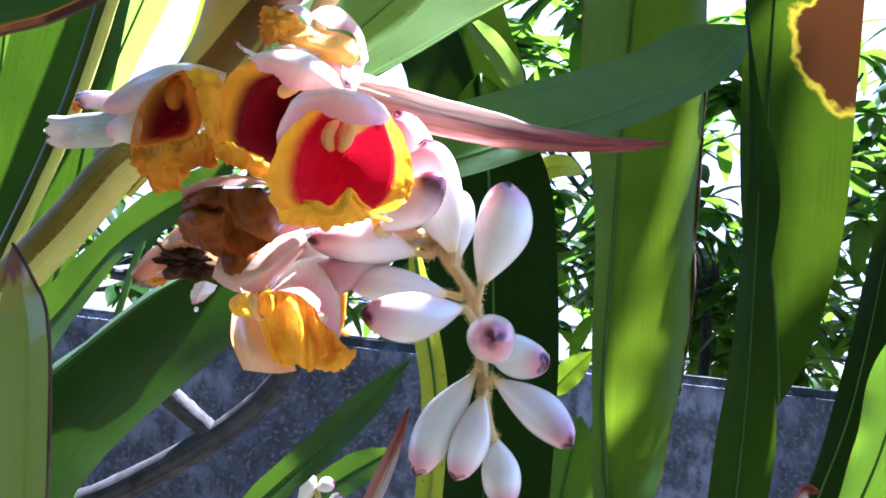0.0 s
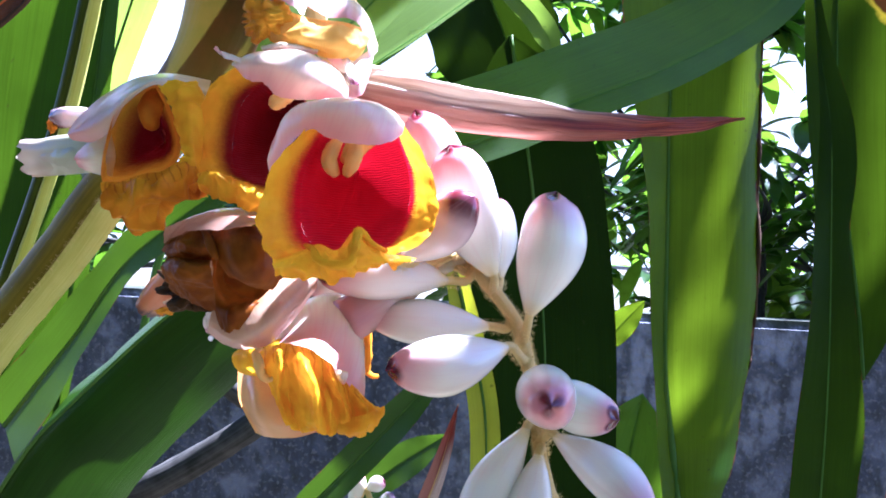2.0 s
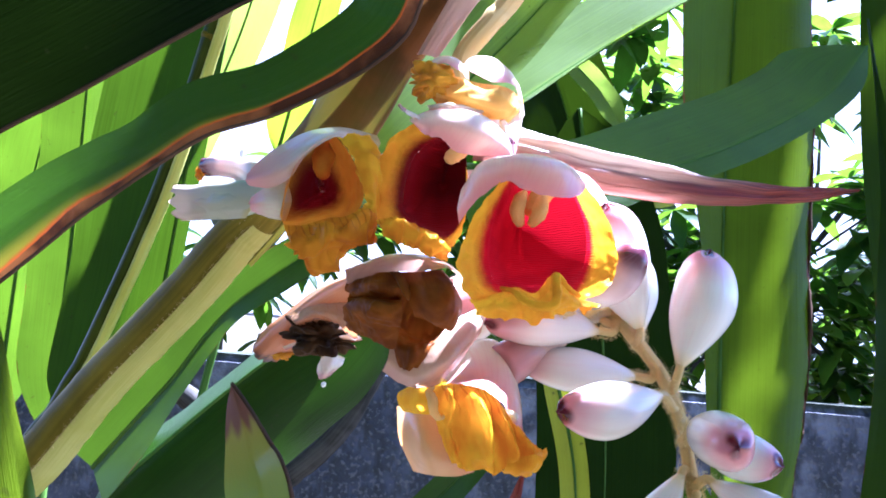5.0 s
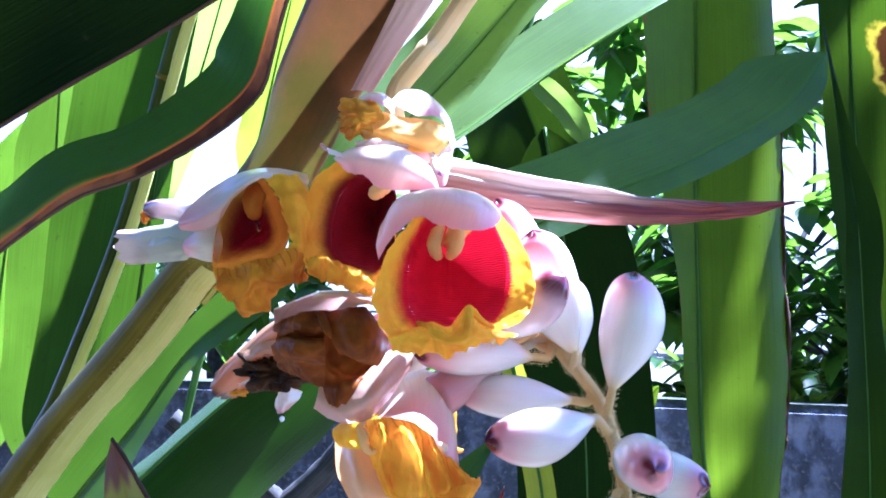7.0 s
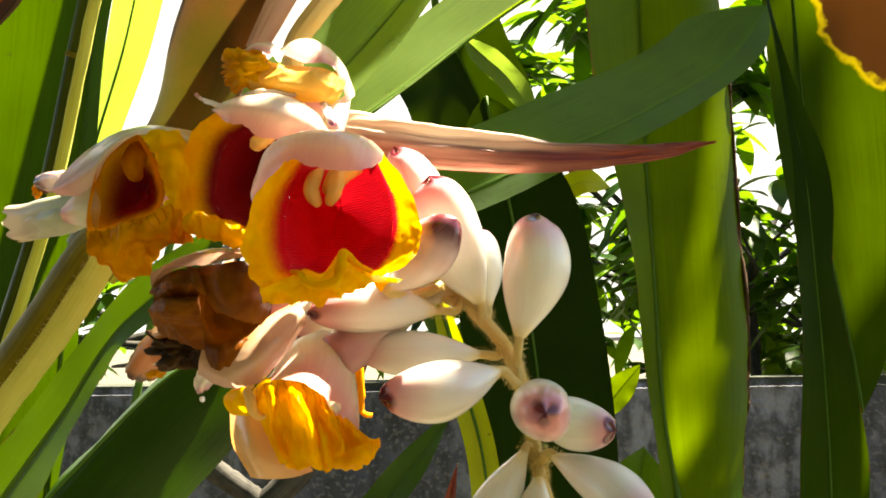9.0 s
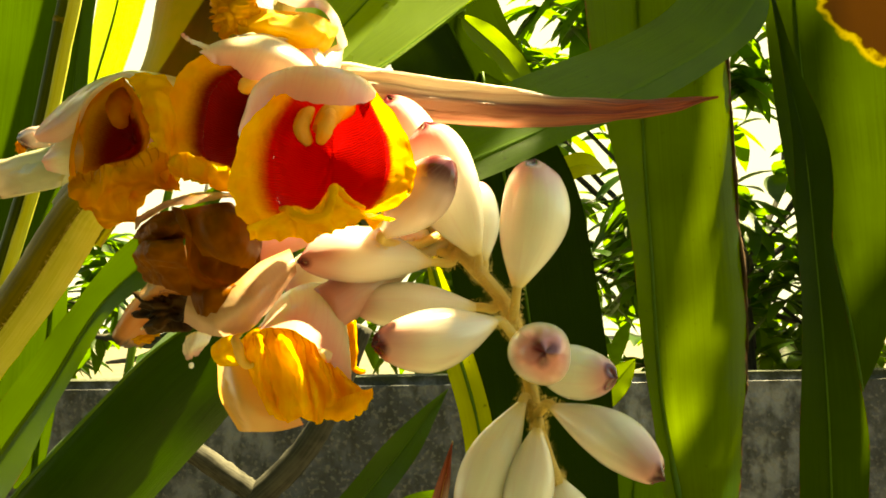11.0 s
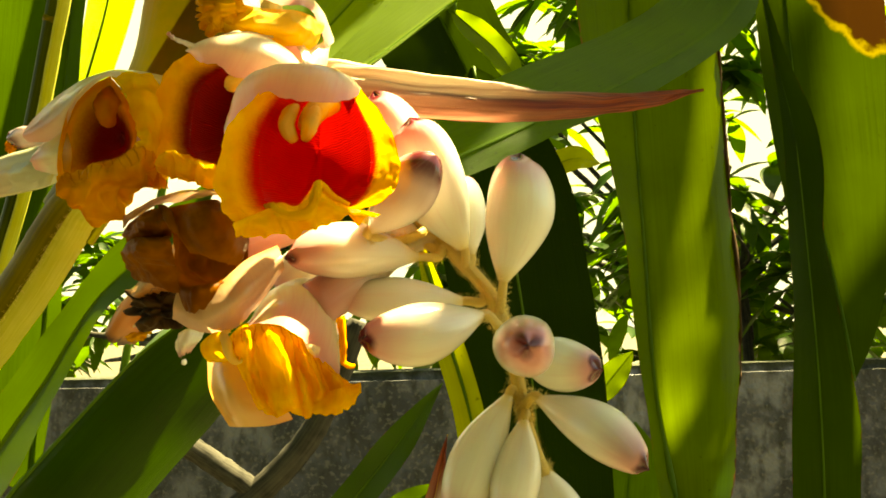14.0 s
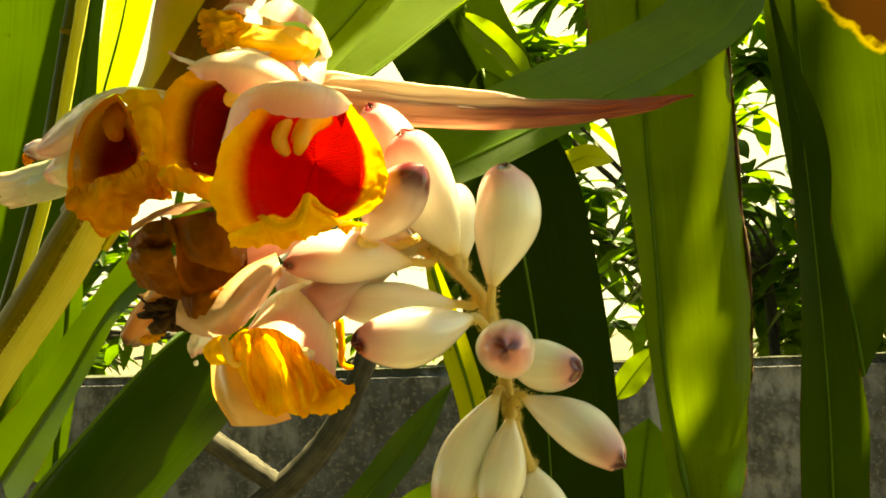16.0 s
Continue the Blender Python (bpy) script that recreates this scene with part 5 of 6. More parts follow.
leaf("broad hanging green leaf with a browned margin", [(0.0969, 0.4900, 1.0742), (0.0930, 0.4900, 1.0982), (0.0911, 0.5000, 1.1222), (0.0867, 0.5000, 1.1542), (0.0859, 0.5050, 1.1900), (0.0857, 0.5100, 1.2371), (0.0842, 0.5100, 1.2883), (0.0829, 0.5050, 1.3353), (0.0819, 0.5000, 1.3888), (0.0802, 0.4900, 1.4395), (0.0782, 0.4800, 1.4921)],
     0, 0, (0.1, -1, 0.05), LEAF_DRY, (24, 6), 0.0, 0.0, 0.0016, 4.0, (0, 15), 0.0024, seed=1.0, hem=(0.30, 0.78),
     halves=[(0.0107, 0.0195), (0.0092, 0.0293), (0.0091, 0.0387), (0.0078, 0.0485), (0.0096, 0.0528), (0.0127, 0.0533), (0.0199, 0.0539), (0.0313, 0.0524), (0.0362, 0.0492), (0.0386, 0.0449), (0.0358, 0.0388)])
leaf("green leaf with a large brown spot", [(0.1708, 0.4550, 1.1634), (0.1696, 0.4570, 1.1847), (0.1668, 0.4600, 1.2126), (0.1629, 0.4630, 1.2426), (0.1590, 0.4660, 1.2795), (0.1574, 0.4700, 1.3209), (0.1577, 0.4750, 1.3672), (0.1569, 0.4750, 1.4128), (0.1565, 0.4750, 1.4622)],
     0, 0, VIEW, LEAF_SPOT, (8, 6), 0.0, 0.0, 0.0012, 2.0, seed=2.0,
     halves=[(0.0006, 0.0006), (0.0114, 0.0134), (0.0148, 0.0247), (0.0155, 0.0351), (0.0157, 0.0424), (0.0160, 0.0455), (0.0162, 0.0465), (0.0176, 0.0468), (0.0174, 0.0439)])
leaf("narrow green leaf seen on its edge", [(0.1445, 0.4300, 1.0913), (0.1454, 0.4300, 1.1182), (0.1462, 0.4300, 1.1464), (0.1469, 0.4320, 1.1741), (0.1474, 0.4350, 1.2022), (0.1475, 0.4380, 1.2308), (0.1465, 0.4380, 1.2597), (0.1445, 0.4370, 1.2827), (0.1394, 0.4370, 1.3115), (0.1352, 0.4370, 1.3407), (0.1309, 0.4370, 1.3702)],
     0, 0, VIEW, LEAF, (12, 12), 0.0, 0.0, 0.0012, 2.0, seed=3.0, rib=0.0007,
     halves=[(0.0150, 0.0149), (0.0142, 0.0147), (0.0137, 0.0153), (0.0116, 0.0127), (0.0095, 0.0100), (0.0085, 0.0079), (0.0065, 0.0105), (0.0048, 0.0091), (0.0023, 0.0046), (0.0014, 0.0020), (0.0009, 0.0009)])
leaf("glossy green leaf folded along its midrib", [(-0.0469, 0.360, 1.2449), (-0.0104, 0.375, 1.2608), (0.0264, 0.390, 1.2788), (0.0670, 0.410, 1.2992), (0.1134, 0.440, 1.3310), (0.1400, 0.460, 1.3654)],
     0.034, 0.010, (-0.1, -1, 0.6), LEAF_GLOSS, (0, -10), 0.1, 0.14, 0.0006, seed=4.0)
leaf("green leaf with a sunlit edge, shade put into its colour", [(-0.0316, 0.500, 1.3865), (-0.0077, 0.515, 1.3370), (0.0072, 0.520, 1.2844)],
     0.030, 0.046, (0.2, -1, 0.3), LEAF_SHADED, (20, 10), 0.0, 0.5, 0.001, seed=5.0, petiole=[(-0.03, 0.52, 1.5), (0.15, 0.80, 1.62), (0.30, 0.90, 1.60)])
leaf("broad green hanging leaf, shade put into its colour", [(-0.0027, 0.4550, 1.3232), (0.0122, 0.4600, 1.2427), (0.0217, 0.4600, 1.1578), (0.0231, 0.4550, 1.0656), (0.0217, 0.4550, 0.9685)],
     0.035, 0.035, (0.1, -1, -0.1), LEAF_SHADED, (5, 5), 0.25, 0.3, 0.001, seed=6.0)
# yellow-green chosen here to carry the sun glow that doesn't reach this blade
leaf("narrow leaf, sun glow put into its yellow-green", [(-0.0200, 0.340, 1.2268), (-0.0105, 0.335, 1.1926), (-0.0024, 0.330, 1.1621), (-0.0004, 0.325, 1.1299), (0.0, 0.325, 1.08)],
     0.005, 0.0055, VIEW, LEAF_YELLOW, (10, 10), 0.35, 0.0, 0.0004, seed=7.0)
leaf("green leaf over the flowers, sheen put into its colour", [(-0.0840, 0.305, 1.2450), (-0.0675, 0.310, 1.2713), (-0.0347, 0.330, 1.3166), (-0.0017, 0.340, 1.3628), (0.03, 0.35, 1.41)],
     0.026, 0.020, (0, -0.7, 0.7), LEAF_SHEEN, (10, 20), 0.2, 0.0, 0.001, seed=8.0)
leaf("green leaf with a pale sheen put into its colour", [(-0.0850, 0.320, 1.2500), (-0.0448, 0.335, 1.2831), (0.0039, 0.355, 1.3249), (0.0596, 0.370, 1.3661), (0.1, 0.38, 1.395)],
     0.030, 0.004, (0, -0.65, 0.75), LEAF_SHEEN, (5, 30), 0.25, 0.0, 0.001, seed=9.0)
leaf("sunlit light green leaf", [(0.0688, 0.540, 1.0382), (0.0763, 0.550, 1.0972), (0.0839, 0.560, 1.1339)],
     0.024, 0.024, VIEW, LEAF_MID, (10, 10), 0.0, 0.5, 0.001, seed=10.0)
leaf("narrow green leaf low down, shade put into its colour", [(0.1790, 0.4300, 1.1010), (0.1852, 0.4300, 1.1249), (0.1948, 0.4300, 1.1576), (0.2005, 0.4300, 1.1887), (0.2040, 0.4300, 1.2137), (0.2068, 0.4300, 1.2381), (0.2095, 0.4300, 1.2598), (0.2108, 0.4300, 1.2872), (0.2124, 0.4300, 1.3172)],
     0, 0, VIEW, LEAF_SHADED, (10, 14), 0.0, 0.0, 0.001, seed=11.0, rib=0.0008,
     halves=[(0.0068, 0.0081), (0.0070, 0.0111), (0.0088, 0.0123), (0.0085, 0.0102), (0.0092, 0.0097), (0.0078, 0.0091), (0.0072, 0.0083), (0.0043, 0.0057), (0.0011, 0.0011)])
leaf("smooth green leaf low down", [(0.1643, 0.3600, 1.1120), (0.1726, 0.3600, 1.1350), (0.1792, 0.3600, 1.1552), (0.1833, 0.3600, 1.1724), (0.1863, 0.3600, 1.1866), (0.1903, 0.3600, 1.1998), (0.1940, 0.3600, 1.2118)],
     0, 0, VIEW, LEAF_MID, (8, 8), 0.0, 0.0, 0.001, seed=12.0, rib=0.0008, petiole=[(0.20, 0.45, 0.6), (0.25, 0.6, 0.0)],
     halves=[(0.0079, 0.0147), (0.0091, 0.0158), (0.0113, 0.0180), (0.0134, 0.0176), (0.0138, 0.0160), (0.0119, 0.0120), (0.0040, 0.0050)])
leaf("broad dark green leaf with a pale upper half", [(-0.2016, 0.3500, 1.0970), (-0.1775, 0.3450, 1.1331), (-0.1569, 0.3400, 1.1535), (-0.1368, 0.3350, 1.1719), (-0.1172, 0.3300, 1.1886), (-0.1007, 0.3280, 1.1997), (-0.0863, 0.3250, 1.2100), (-0.0767, 0.3250, 1.2189), (-0.0729, 0.3250, 1.2264)],
     0, 0, VIEW, LEAF_DEEP, (-66, -3), 0.0, 0.0, 0.0006, 3.0, (0, 26), seed=13.0,
     halves=[(0.0683, 0.0437), (0.0476, 0.0423), (0.0415, 0.0392), (0.0354, 0.0375), (0.0390, 0.0356), (0.0476, 0.0320), (0.0451, 0.0230), (0.0256, 0.0109), (0.0006, 0.0010)])
leaf("green leaf with a curled margin", [(-0.1809, 0.3350, 1.1436), (-0.1631, 0.3300, 1.1646), (-0.1496, 0.3270, 1.1809), (-0.1390, 0.3250, 1.1965), (-0.1278, 0.3220, 1.2093), (-0.1129, 0.3200, 1.2214), (-0.0988, 0.3200, 1.2326), (-0.0879, 0.3200, 1.2441)],
     0, 0, VIEW, LEAF_BROAD, (15, 25), 0.0, 0.0, 0.0008, 3.0, seed=14.0,
     halves=[(0.0125, 0.0170), (0.0114, 0.0143), (0.0099, 0.0091), (0.0081, 0.0074), (0.0079, 0.0078), (0.0087, 0.0092), (0.0074, 0.0086), (0.0023, 0.0023)])
leaf("narrow dark green leaf before the wall", [(-0.1120, 0.4600, 1.0628), (-0.0561, 0.4500, 1.1247), (-0.0212, 0.4400, 1.1680)],
     0.009, 0.009, VIEW, LEAF_BROAD, (15, 15), 0.2, 0.5, 0.001, seed=15.0, petiole=[(-0.15, 0.5, 0.9), (-0.16, 0.52, 0.0)])
leaf("dry pinkish brown leaf sheath", [(-0.0365, 0.4300, 1.0829), (-0.0251, 0.4200, 1.1170), (-0.0176, 0.4150, 1.1474)],
     0.006, 0.006, VIEW, BRACT, (45, 45), 0.0, 0.7, 0.001, rib=0.001, rib_material=RACHIS, seed=27.0, petiole=[(-0.06, 0.44, 0.8), (-0.07, 0.45, 0.0)])
leaf("small green leaf low down before the wall", [(-0.1068, 0.6200, 1.0362), (-0.0677, 0.6100, 1.0693), (-0.0368, 0.6000, 1.0927)],
     0.013, 0.013, VIEW, LEAF_BROAD, (20, 20), 0.4, 0.5, 0.001, seed=28.0, petiole=[(-0.14, 0.64, 0.9), (-0.15, 0.65, 0.0)])
leaf("dark green veined leaf", [(-0.19, 0.385, 1.13), (-0.1815, 0.380, 1.1985), (-0.1699, 0.370, 1.2820), (-0.1562, 0.360, 1.3693)],
     0.042, 0.007, VIEW, LEAF_VEIN, (10, 10), 0.2, 0.0, 0.001, seed=16.0)
leaf("green leaf beside the cane, sun glow put into its colour", [(-0.1995, 0.4000, 1.2307), (-0.1902, 0.3980, 1.2543), (-0.1799, 0.3950, 1.2801), (-0.1717, 0.3900, 1.2995), (-0.1595, 0.3850, 1.3312), (-0.1506, 0.3800, 1.3599), (-0.1418, 0.3750, 1.3881), (-0.1346, 0.3700, 1.4210)],
     0, 0, VIEW, LEAF_BACKLIT, (-20, 10), 0.0, 0.0, 0.0008, 2.0, seed=17.0,
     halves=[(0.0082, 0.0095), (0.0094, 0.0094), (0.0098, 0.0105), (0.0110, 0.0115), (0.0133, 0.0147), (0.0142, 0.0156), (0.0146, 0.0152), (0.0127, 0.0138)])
leaf("upright light green leaf", [(-0.2696, 0.460, 1.1300), (-0.2643, 0.450, 1.2506), (-0.2608, 0.440, 1.3565)],
     0.022, 0.022, VIEW, LEAF_MID, (10, 10), 0.2, 0.3, 0.001, seed=18.0, petiole=[(-0.28, 0.47, 0.6), (-0.30, 0.48, 0.0)])
leaf("upright light green leaf", [(-0.3261, 0.500, 1.1303), (-0.3166, 0.490, 1.2533), (-0.2999, 0.480, 1.3360)],
     0.024, 0.024, VIEW, LEAF_MID, (10, 10), 0.2, 0.3, 0.001, seed=19.0, petiole=[(-0.34, 0.51, 0.6), (-0.36, 0.52, 0.0)])
leaf("light green leaf behind the stem", [(-0.1606, 0.460, 1.2908), (-0.1501, 0.450, 1.3288), (-0.1328, 0.440, 1.4053)],
     0.012, 0.012, VIEW, LEAF_LIGHT, (10, 10), 0.3, 0.0, 0.001, seed=20.0, petiole=[(-0.20, 0.47, 1.1), (-0.25, 0.5, 0.6), (-0.26, 0.5, 0.0)])
leaf("dark green leaf with a wide brown margin", [(-0.0990, 0.1270, 1.2102), (-0.0850, 0.1260, 1.2217), (-0.0784, 0.1250, 1.2254), (-0.0726, 0.1240, 1.2284), (-0.0656, 0.1230, 1.2329), (-0.0567, 0.1220, 1.2355), (-0.0486, 0.1210, 1.2398), (-0.0428, 0.1200, 1.2441), (-0.0403, 0.1180, 1.2490), (-0.0384, 0.1160, 1.2530), (-0.0359, 0.1130, 1.2577)],
     0, 0, (0, -1, 0.3), LEAF_BROWN, (5, 5), 0.0, 0.0, 0.0005, 2.0, rib=0.0, seed=21.0,
     halves=[(0.0053, 0.0060), (0.0046, 0.0055), (0.0048, 0.0049), (0.0043, 0.0040), (0.0044, 0.0038), (0.0043, 0.0030), (0.0051, 0.0031), (0.0057, 0.0033), (0.0044, 0.0030), (0.0037, 0.0026), (0.0032, 0.0027)])
leaf("green leaf hanging close by, its shade put into the colour", [(-0.0980, 0.112, 1.2175), (-0.0823, 0.110, 1.2270), (-0.0727, 0.110, 1.2327), (-0.0570, 0.110, 1.2424), (-0.0464, 0.110, 1.2486), (-0.030, 0.110, 1.2590)],
     0.018, 0.0004, (0, -1, -0.3), LEAF_NEAR_SHADE, (5, 5), 0.0, 0.0, 0.0003, rib=0.0, seed=22.0)
leaf("dark green leaf with a brown edge, close by", [(-0.0775, 0.0860, 1.2286), (-0.0708, 0.0850, 1.2191), (-0.0637, 0.0850, 1.2063), (-0.0597, 0.0840, 1.1967), (-0.0565, 0.0830, 1.1876), (-0.0525, 0.082, 1.1736)],
     0.0010, 0.011, (0, -1, 0.1), LEAF_DRY, (5, -10), 0.2, 0.0, 0.0003, rib=0.0, seed=24.0, petiole=[(-0.09, 0.09, 1.25), (-0.11, 0.10, 1.30), (-0.098, 0.112, 1.35), (-0.05, 0.25, 1.45), (0.03, 0.24, 1.46)])
leaf("pale leaf tip with a withered brown end", [(-0.0425, 0.112, 1.1486), (-0.0510, 0.120, 1.1842), (-0.0552, 0.124, 1.1931), (-0.0590, 0.126, 1.2006)],
     0.0042, 0.0042, VIEW, PALE_TIP, (20, 20), 0.0, 0.7, 0.0002, rib=0.0, seed=23.0, petiole=[(-0.04, 0.12, 1.0), (-0.08, 0.2, 0.5), (-0.10, 0.3, 0.0)])
leaf("dry curled brown leaf scrap", [(0.166, 0.416, 1.105), (0.168, 0.414, 1.122), (0.171, 0.412, 1.130), (0.178, 0.411, 1.129)],
     0.004, 0.005, VIEW, BRACT, (50, 40), 0.0, 0.5, 0.001, rib=0.0, seed=29.0, petiole=[(0.170, 0.42, 1.10)])
leaf("small yellow-green leaf behind", [(0.040, 0.62, 1.300), (0.0467, 0.620, 1.3020), (0.0603, 0.620, 1.3060), (0.0776, 0.630, 1.3033)],
     0.009, 0.009, VIEW, LEAF_YELLOW, (10, 10), 0.4, 0.4, 0.0006, rib=0.0005, seed=25.0, petiole=[(0.035, 0.64, 1.25), (0.06, 0.7, 1.0), (0.08, 0.72, 0.0)])
leaf("leaf tip over a shaded leaf, sun glow put into its green", [(-0.0137, 0.4780, 1.3611), (-0.0034, 0.4760, 1.3505), (0.0082, 0.4740, 1.3385), (0.0166, 0.4720, 1.3254), (0.0211, 0.4700, 1.3141)],
     0.007, 0.007, VIEW, LEAF_BACKLIT, (10, 10), 0.3, 0.4, 0.0006, rib=0.0005, seed=33.0, petiole=[(-0.01, 0.49, 1.40), (0.03, 0.52, 1.52), (0.16, 0.80, 1.60), (0.34, 0.86, 1.54)])
leaf("small green leaf with a reddish tip before the wall", [(0.1642, 1.75, 1.0263), (0.2054, 1.75, 1.0773), (0.2490, 1.75, 1.1274)],
     0.028, 0.028, VIEW, LEAF_DRY, (10, 10), 0.4, 0.5, 0.001, rib=0.001, seed=26.0, group="leaves before the wall", petiole=[(0.16, 1.76, 0.8), (0.17, 1.76, 0.0)])
# unseen leaves added overhead, placed to shade chosen leaves, buds and flowers
FLAT, STEEP = (0, 0, 1), (0, -1, 0.35)
for k, (spine, half, face) in enumerate((
    ([(0.34, 0.86, 1.50), (0.22, 0.62, 1.66), (0.14, 0.53, 1.68), (0.075, 0.49, 1.64)], 0.028, FLAT),
    ([(0.34, 0.86, 1.52), (0.24, 0.74, 1.68), (0.218, 0.60, 1.70), (0.246, 0.53, 1.69), (0.230, 0.36, 1.66), (0.208, 0.20, 1.63), (0.19, 0.05, 1.58)], 0.056, FLAT),
    ([(0.60, 0.88, 1.46), (0.52, 0.72, 1.70), (0.417, 0.586, 1.693), (0.392, 0.586, 1.608), (0.342, 0.591, 1.558), (0.257, 0.626, 1.493), (0.177, 0.636, 1.458)], 0.042, STEEP),
    ([(0.60, 0.88, 1.46), (0.48, 0.74, 1.76), (0.337, 0.626, 1.793), (0.312, 0.626, 1.673), (0.292, 0.636, 1.620), (0.257, 0.640, 1.605), (0.197, 0.640, 1.597), (0.157, 0.640, 1.590)], 0.015, STEEP),
    ([(0.03, 0.24, 1.45), (0.06, 0.270, 1.60), (0.12, 0.298, 1.66), (0.20, 0.31, 1.62)], 0.047, FLAT),
)):
    leaf("unseen green leaf added overhead to cast shade", spine, half, half, face, LEAF, (15, 15), 0.3, 0.45, 0.002, seed=30.0 + k)

# ---- stems ----
stem = thing("ginger_plant", (-0.40, 0.36, 0.0), "leaning yellow-green ginger cane with a bronze sheath", "plant")
CANE = [(-0.40, 0.36, -0.02), (-0.36, 0.35, 0.6), (-0.27, 0.325, 1.04), (-0.2035, 0.3120, 1.1314), (-0.1823, 0.3030, 1.1542), (-0.1586, 0.2920, 1.1811), (-0.1300, 0.2800, 1.2099), (-0.1124, 0.2720, 1.2290), (-0.0952, 0.2660, 1.2468), (-0.0537, 0.262, 1.3081), (-0.0173, 0.258, 1.3625), (0.03, 0.24, 1.45)]


def cane_radius(v):
    return 0.0088 - 0.0012 * ease(v, 0.3, 0.5) - 0.0028 * ease(v, 0.6, 0.8)


cane = tube("cane", CANE, cane_radius, STEM, stem, "", 20, 90, 0.05)
CANE_PATH = spline(CANE, 300)
fuzz("hairs", CANE_PATH[90:210], lambda v: 0.0080 - 0.001 * v, 1200, 0.0010, cane, 11)


def overlap_at(u, v):
    i = 90 + min(int(round(v * 116)), 116)
    t = (CANE_PATH[i + 1] - CANE_PATH[i - 1]).normalized()
    side = t.cross(Vector((0, -1, 0))).normalized()
    toward = side.cross(t)
    a = radians(24 + 76 * u)
    w = cane_radius(i / 300)
    return CANE_PATH[i] + (side * math.sin(a) + toward * math.cos(a)) * (w * 1.05 + 0.0004 * noise.noise(Vector((v * 30, u * 2, 4))))


overlap = sheet("pale_strip", overlap_at, 12, 116, STEM_PALE, stem, "pale overlapping sheath margin with fine hairs")
fuzz("hairs", [overlap_at(0.0, k / 200) for k in range(201)], 0.0003, 700, 0.0012, overlap, 17)
SHEATH_PATH = spline([(-0.1145, 0.276, 1.2283), (-0.0819, 0.262, 1.2616), (-0.0690, 0.256, 1.2893), (-0.0545, 0.250, 1.3157), (-0.0345, 0.244, 1.3484), (0.0, 0.240, 1.41)], 48)


def sheath_at(u, v):
    i = min(int(round(v * 48)), 48)
    t = (SHEATH_PATH[min(i + 1, 48)] - SHEATH_PATH[max(i - 1, 0)]).normalized()
    side = t.cross(Vector((0, -1, 0))).normalized()
    r = 0.0098 + 0.0095 * ease(v, 0.15, 0.85)
    a = (u - 0.5) * radians(250)
    return SHEATH_PATH[i] + side * (math.sin(a) * r) + Vector((0, -1, 0)) * (math.cos(a) * r * 0.7 - 0.002 * ease(v, 0.2, 0.6)) + noise.noise_vector(Vector((v * 5, u * 3, 2))) * 0.001


sheet("sheath", sheath_at, 24, 48, SHEATH, stem, "bronze papery sheath with a pink edge")
PAPER = [(spline(((-0.020, 0.243, 1.340), (-0.0360, 0.246, 1.3062), (-0.0440, 0.246, 1.2934), (-0.0521, 0.246, 1.2800)), 40)[k], spline(((-0.028, 0.236, 1.340), (-0.0441, 0.2395, 1.3061), (-0.0505, 0.2415, 1.2933), (-0.0574, 0.2435, 1.2799)), 40)[k]) for k in range(41)]


def paper_at(u, v):
    right, left = PAPER[int(round(v * 40))]
    return right.lerp(left, u) + Vector((0, -0.0012 * math.sin(3.14 * u) + 0.0006 * noise.noise(Vector((u * 6, v * 3, 1))), 0))


sheet("papery_edge", paper_at, 14, 40, HOOD_SHADE, stem, "thin pinkish white papery edge of the sheath")
tube("scar", [(-0.1505, 0.2845, 1.1853), (-0.1470, 0.2835, 1.1918), (-0.1442, 0.2825, 1.1973), (-0.1421, 0.2820, 1.2027)], lambda v: 0.0008 + 0.0022 * math.sin(math.pi * v ** 0.8), SCAR, stem, "torn brown scar", 10, 20, 0.6)
settle(stem)
thin = thing("ginger_plant", (-0.42, 0.42, 0.0), "thin dark green ginger cane with leaves beside it", "plant")
tube("cane", [(-0.42, 0.42, -0.02), (-0.36, 0.40, 0.7), (-0.24, 0.36, 1.09), (-0.2046, 0.350, 1.1647), (-0.1928, 0.347, 1.1878), (-0.1660, 0.337, 1.2531), (-0.1470, 0.327, 1.3179), (-0.1350, 0.320, 1.3552), (-0.116, 0.31, 1.42)],
     0.0038, STEM_DARK, thin, "", 12, 70)
# pale tube laid along the dark cane to draw its bright highlight
tube("pale_strip", [(-0.2360, 0.357, 1.09), (-0.2006, 0.347, 1.1640), (-0.1888, 0.344, 1.1870), (-0.1620, 0.334, 1.2523), (-0.1430, 0.324, 1.3171), (-0.1310, 0.317, 1.3545), (-0.112, 0.307, 1.42)],
     lambda v: 0.0022, STEM_PALE, thin, "pale strip added for the sunlit highlight on the cane", 10, 60, 0.15)
for low, high in (((-0.1500, 0.3287, 1.3080), (-0.1490, 0.3283, 1.3112)), ((-0.36, 0.40, 0.70), (-0.357, 0.399, 0.71))):
    tube("node", [low, (Vector(low) + Vector(high)) / 2, high], lambda v: 0.0036 + 0.0006 * math.sin(math.pi * v), STEM, thin, "pale ring at a node", 14, 8, 0.1)
settle(thin)
# unseen cane, added as the holder of those overhead leaves
rear = thing("ginger_plant", (0.86, 0.92, 0.0), "unseen upright cane added to carry the shading leaves", "plant")
tube("cane", [(0.86, 0.92, -0.02), (0.84, 0.91, 0.8), (0.74, 0.89, 1.35), (0.34, 0.86, 1.62)], 0.009, STEM, rear, "", 14, 30, 0.06)
settle(rear)

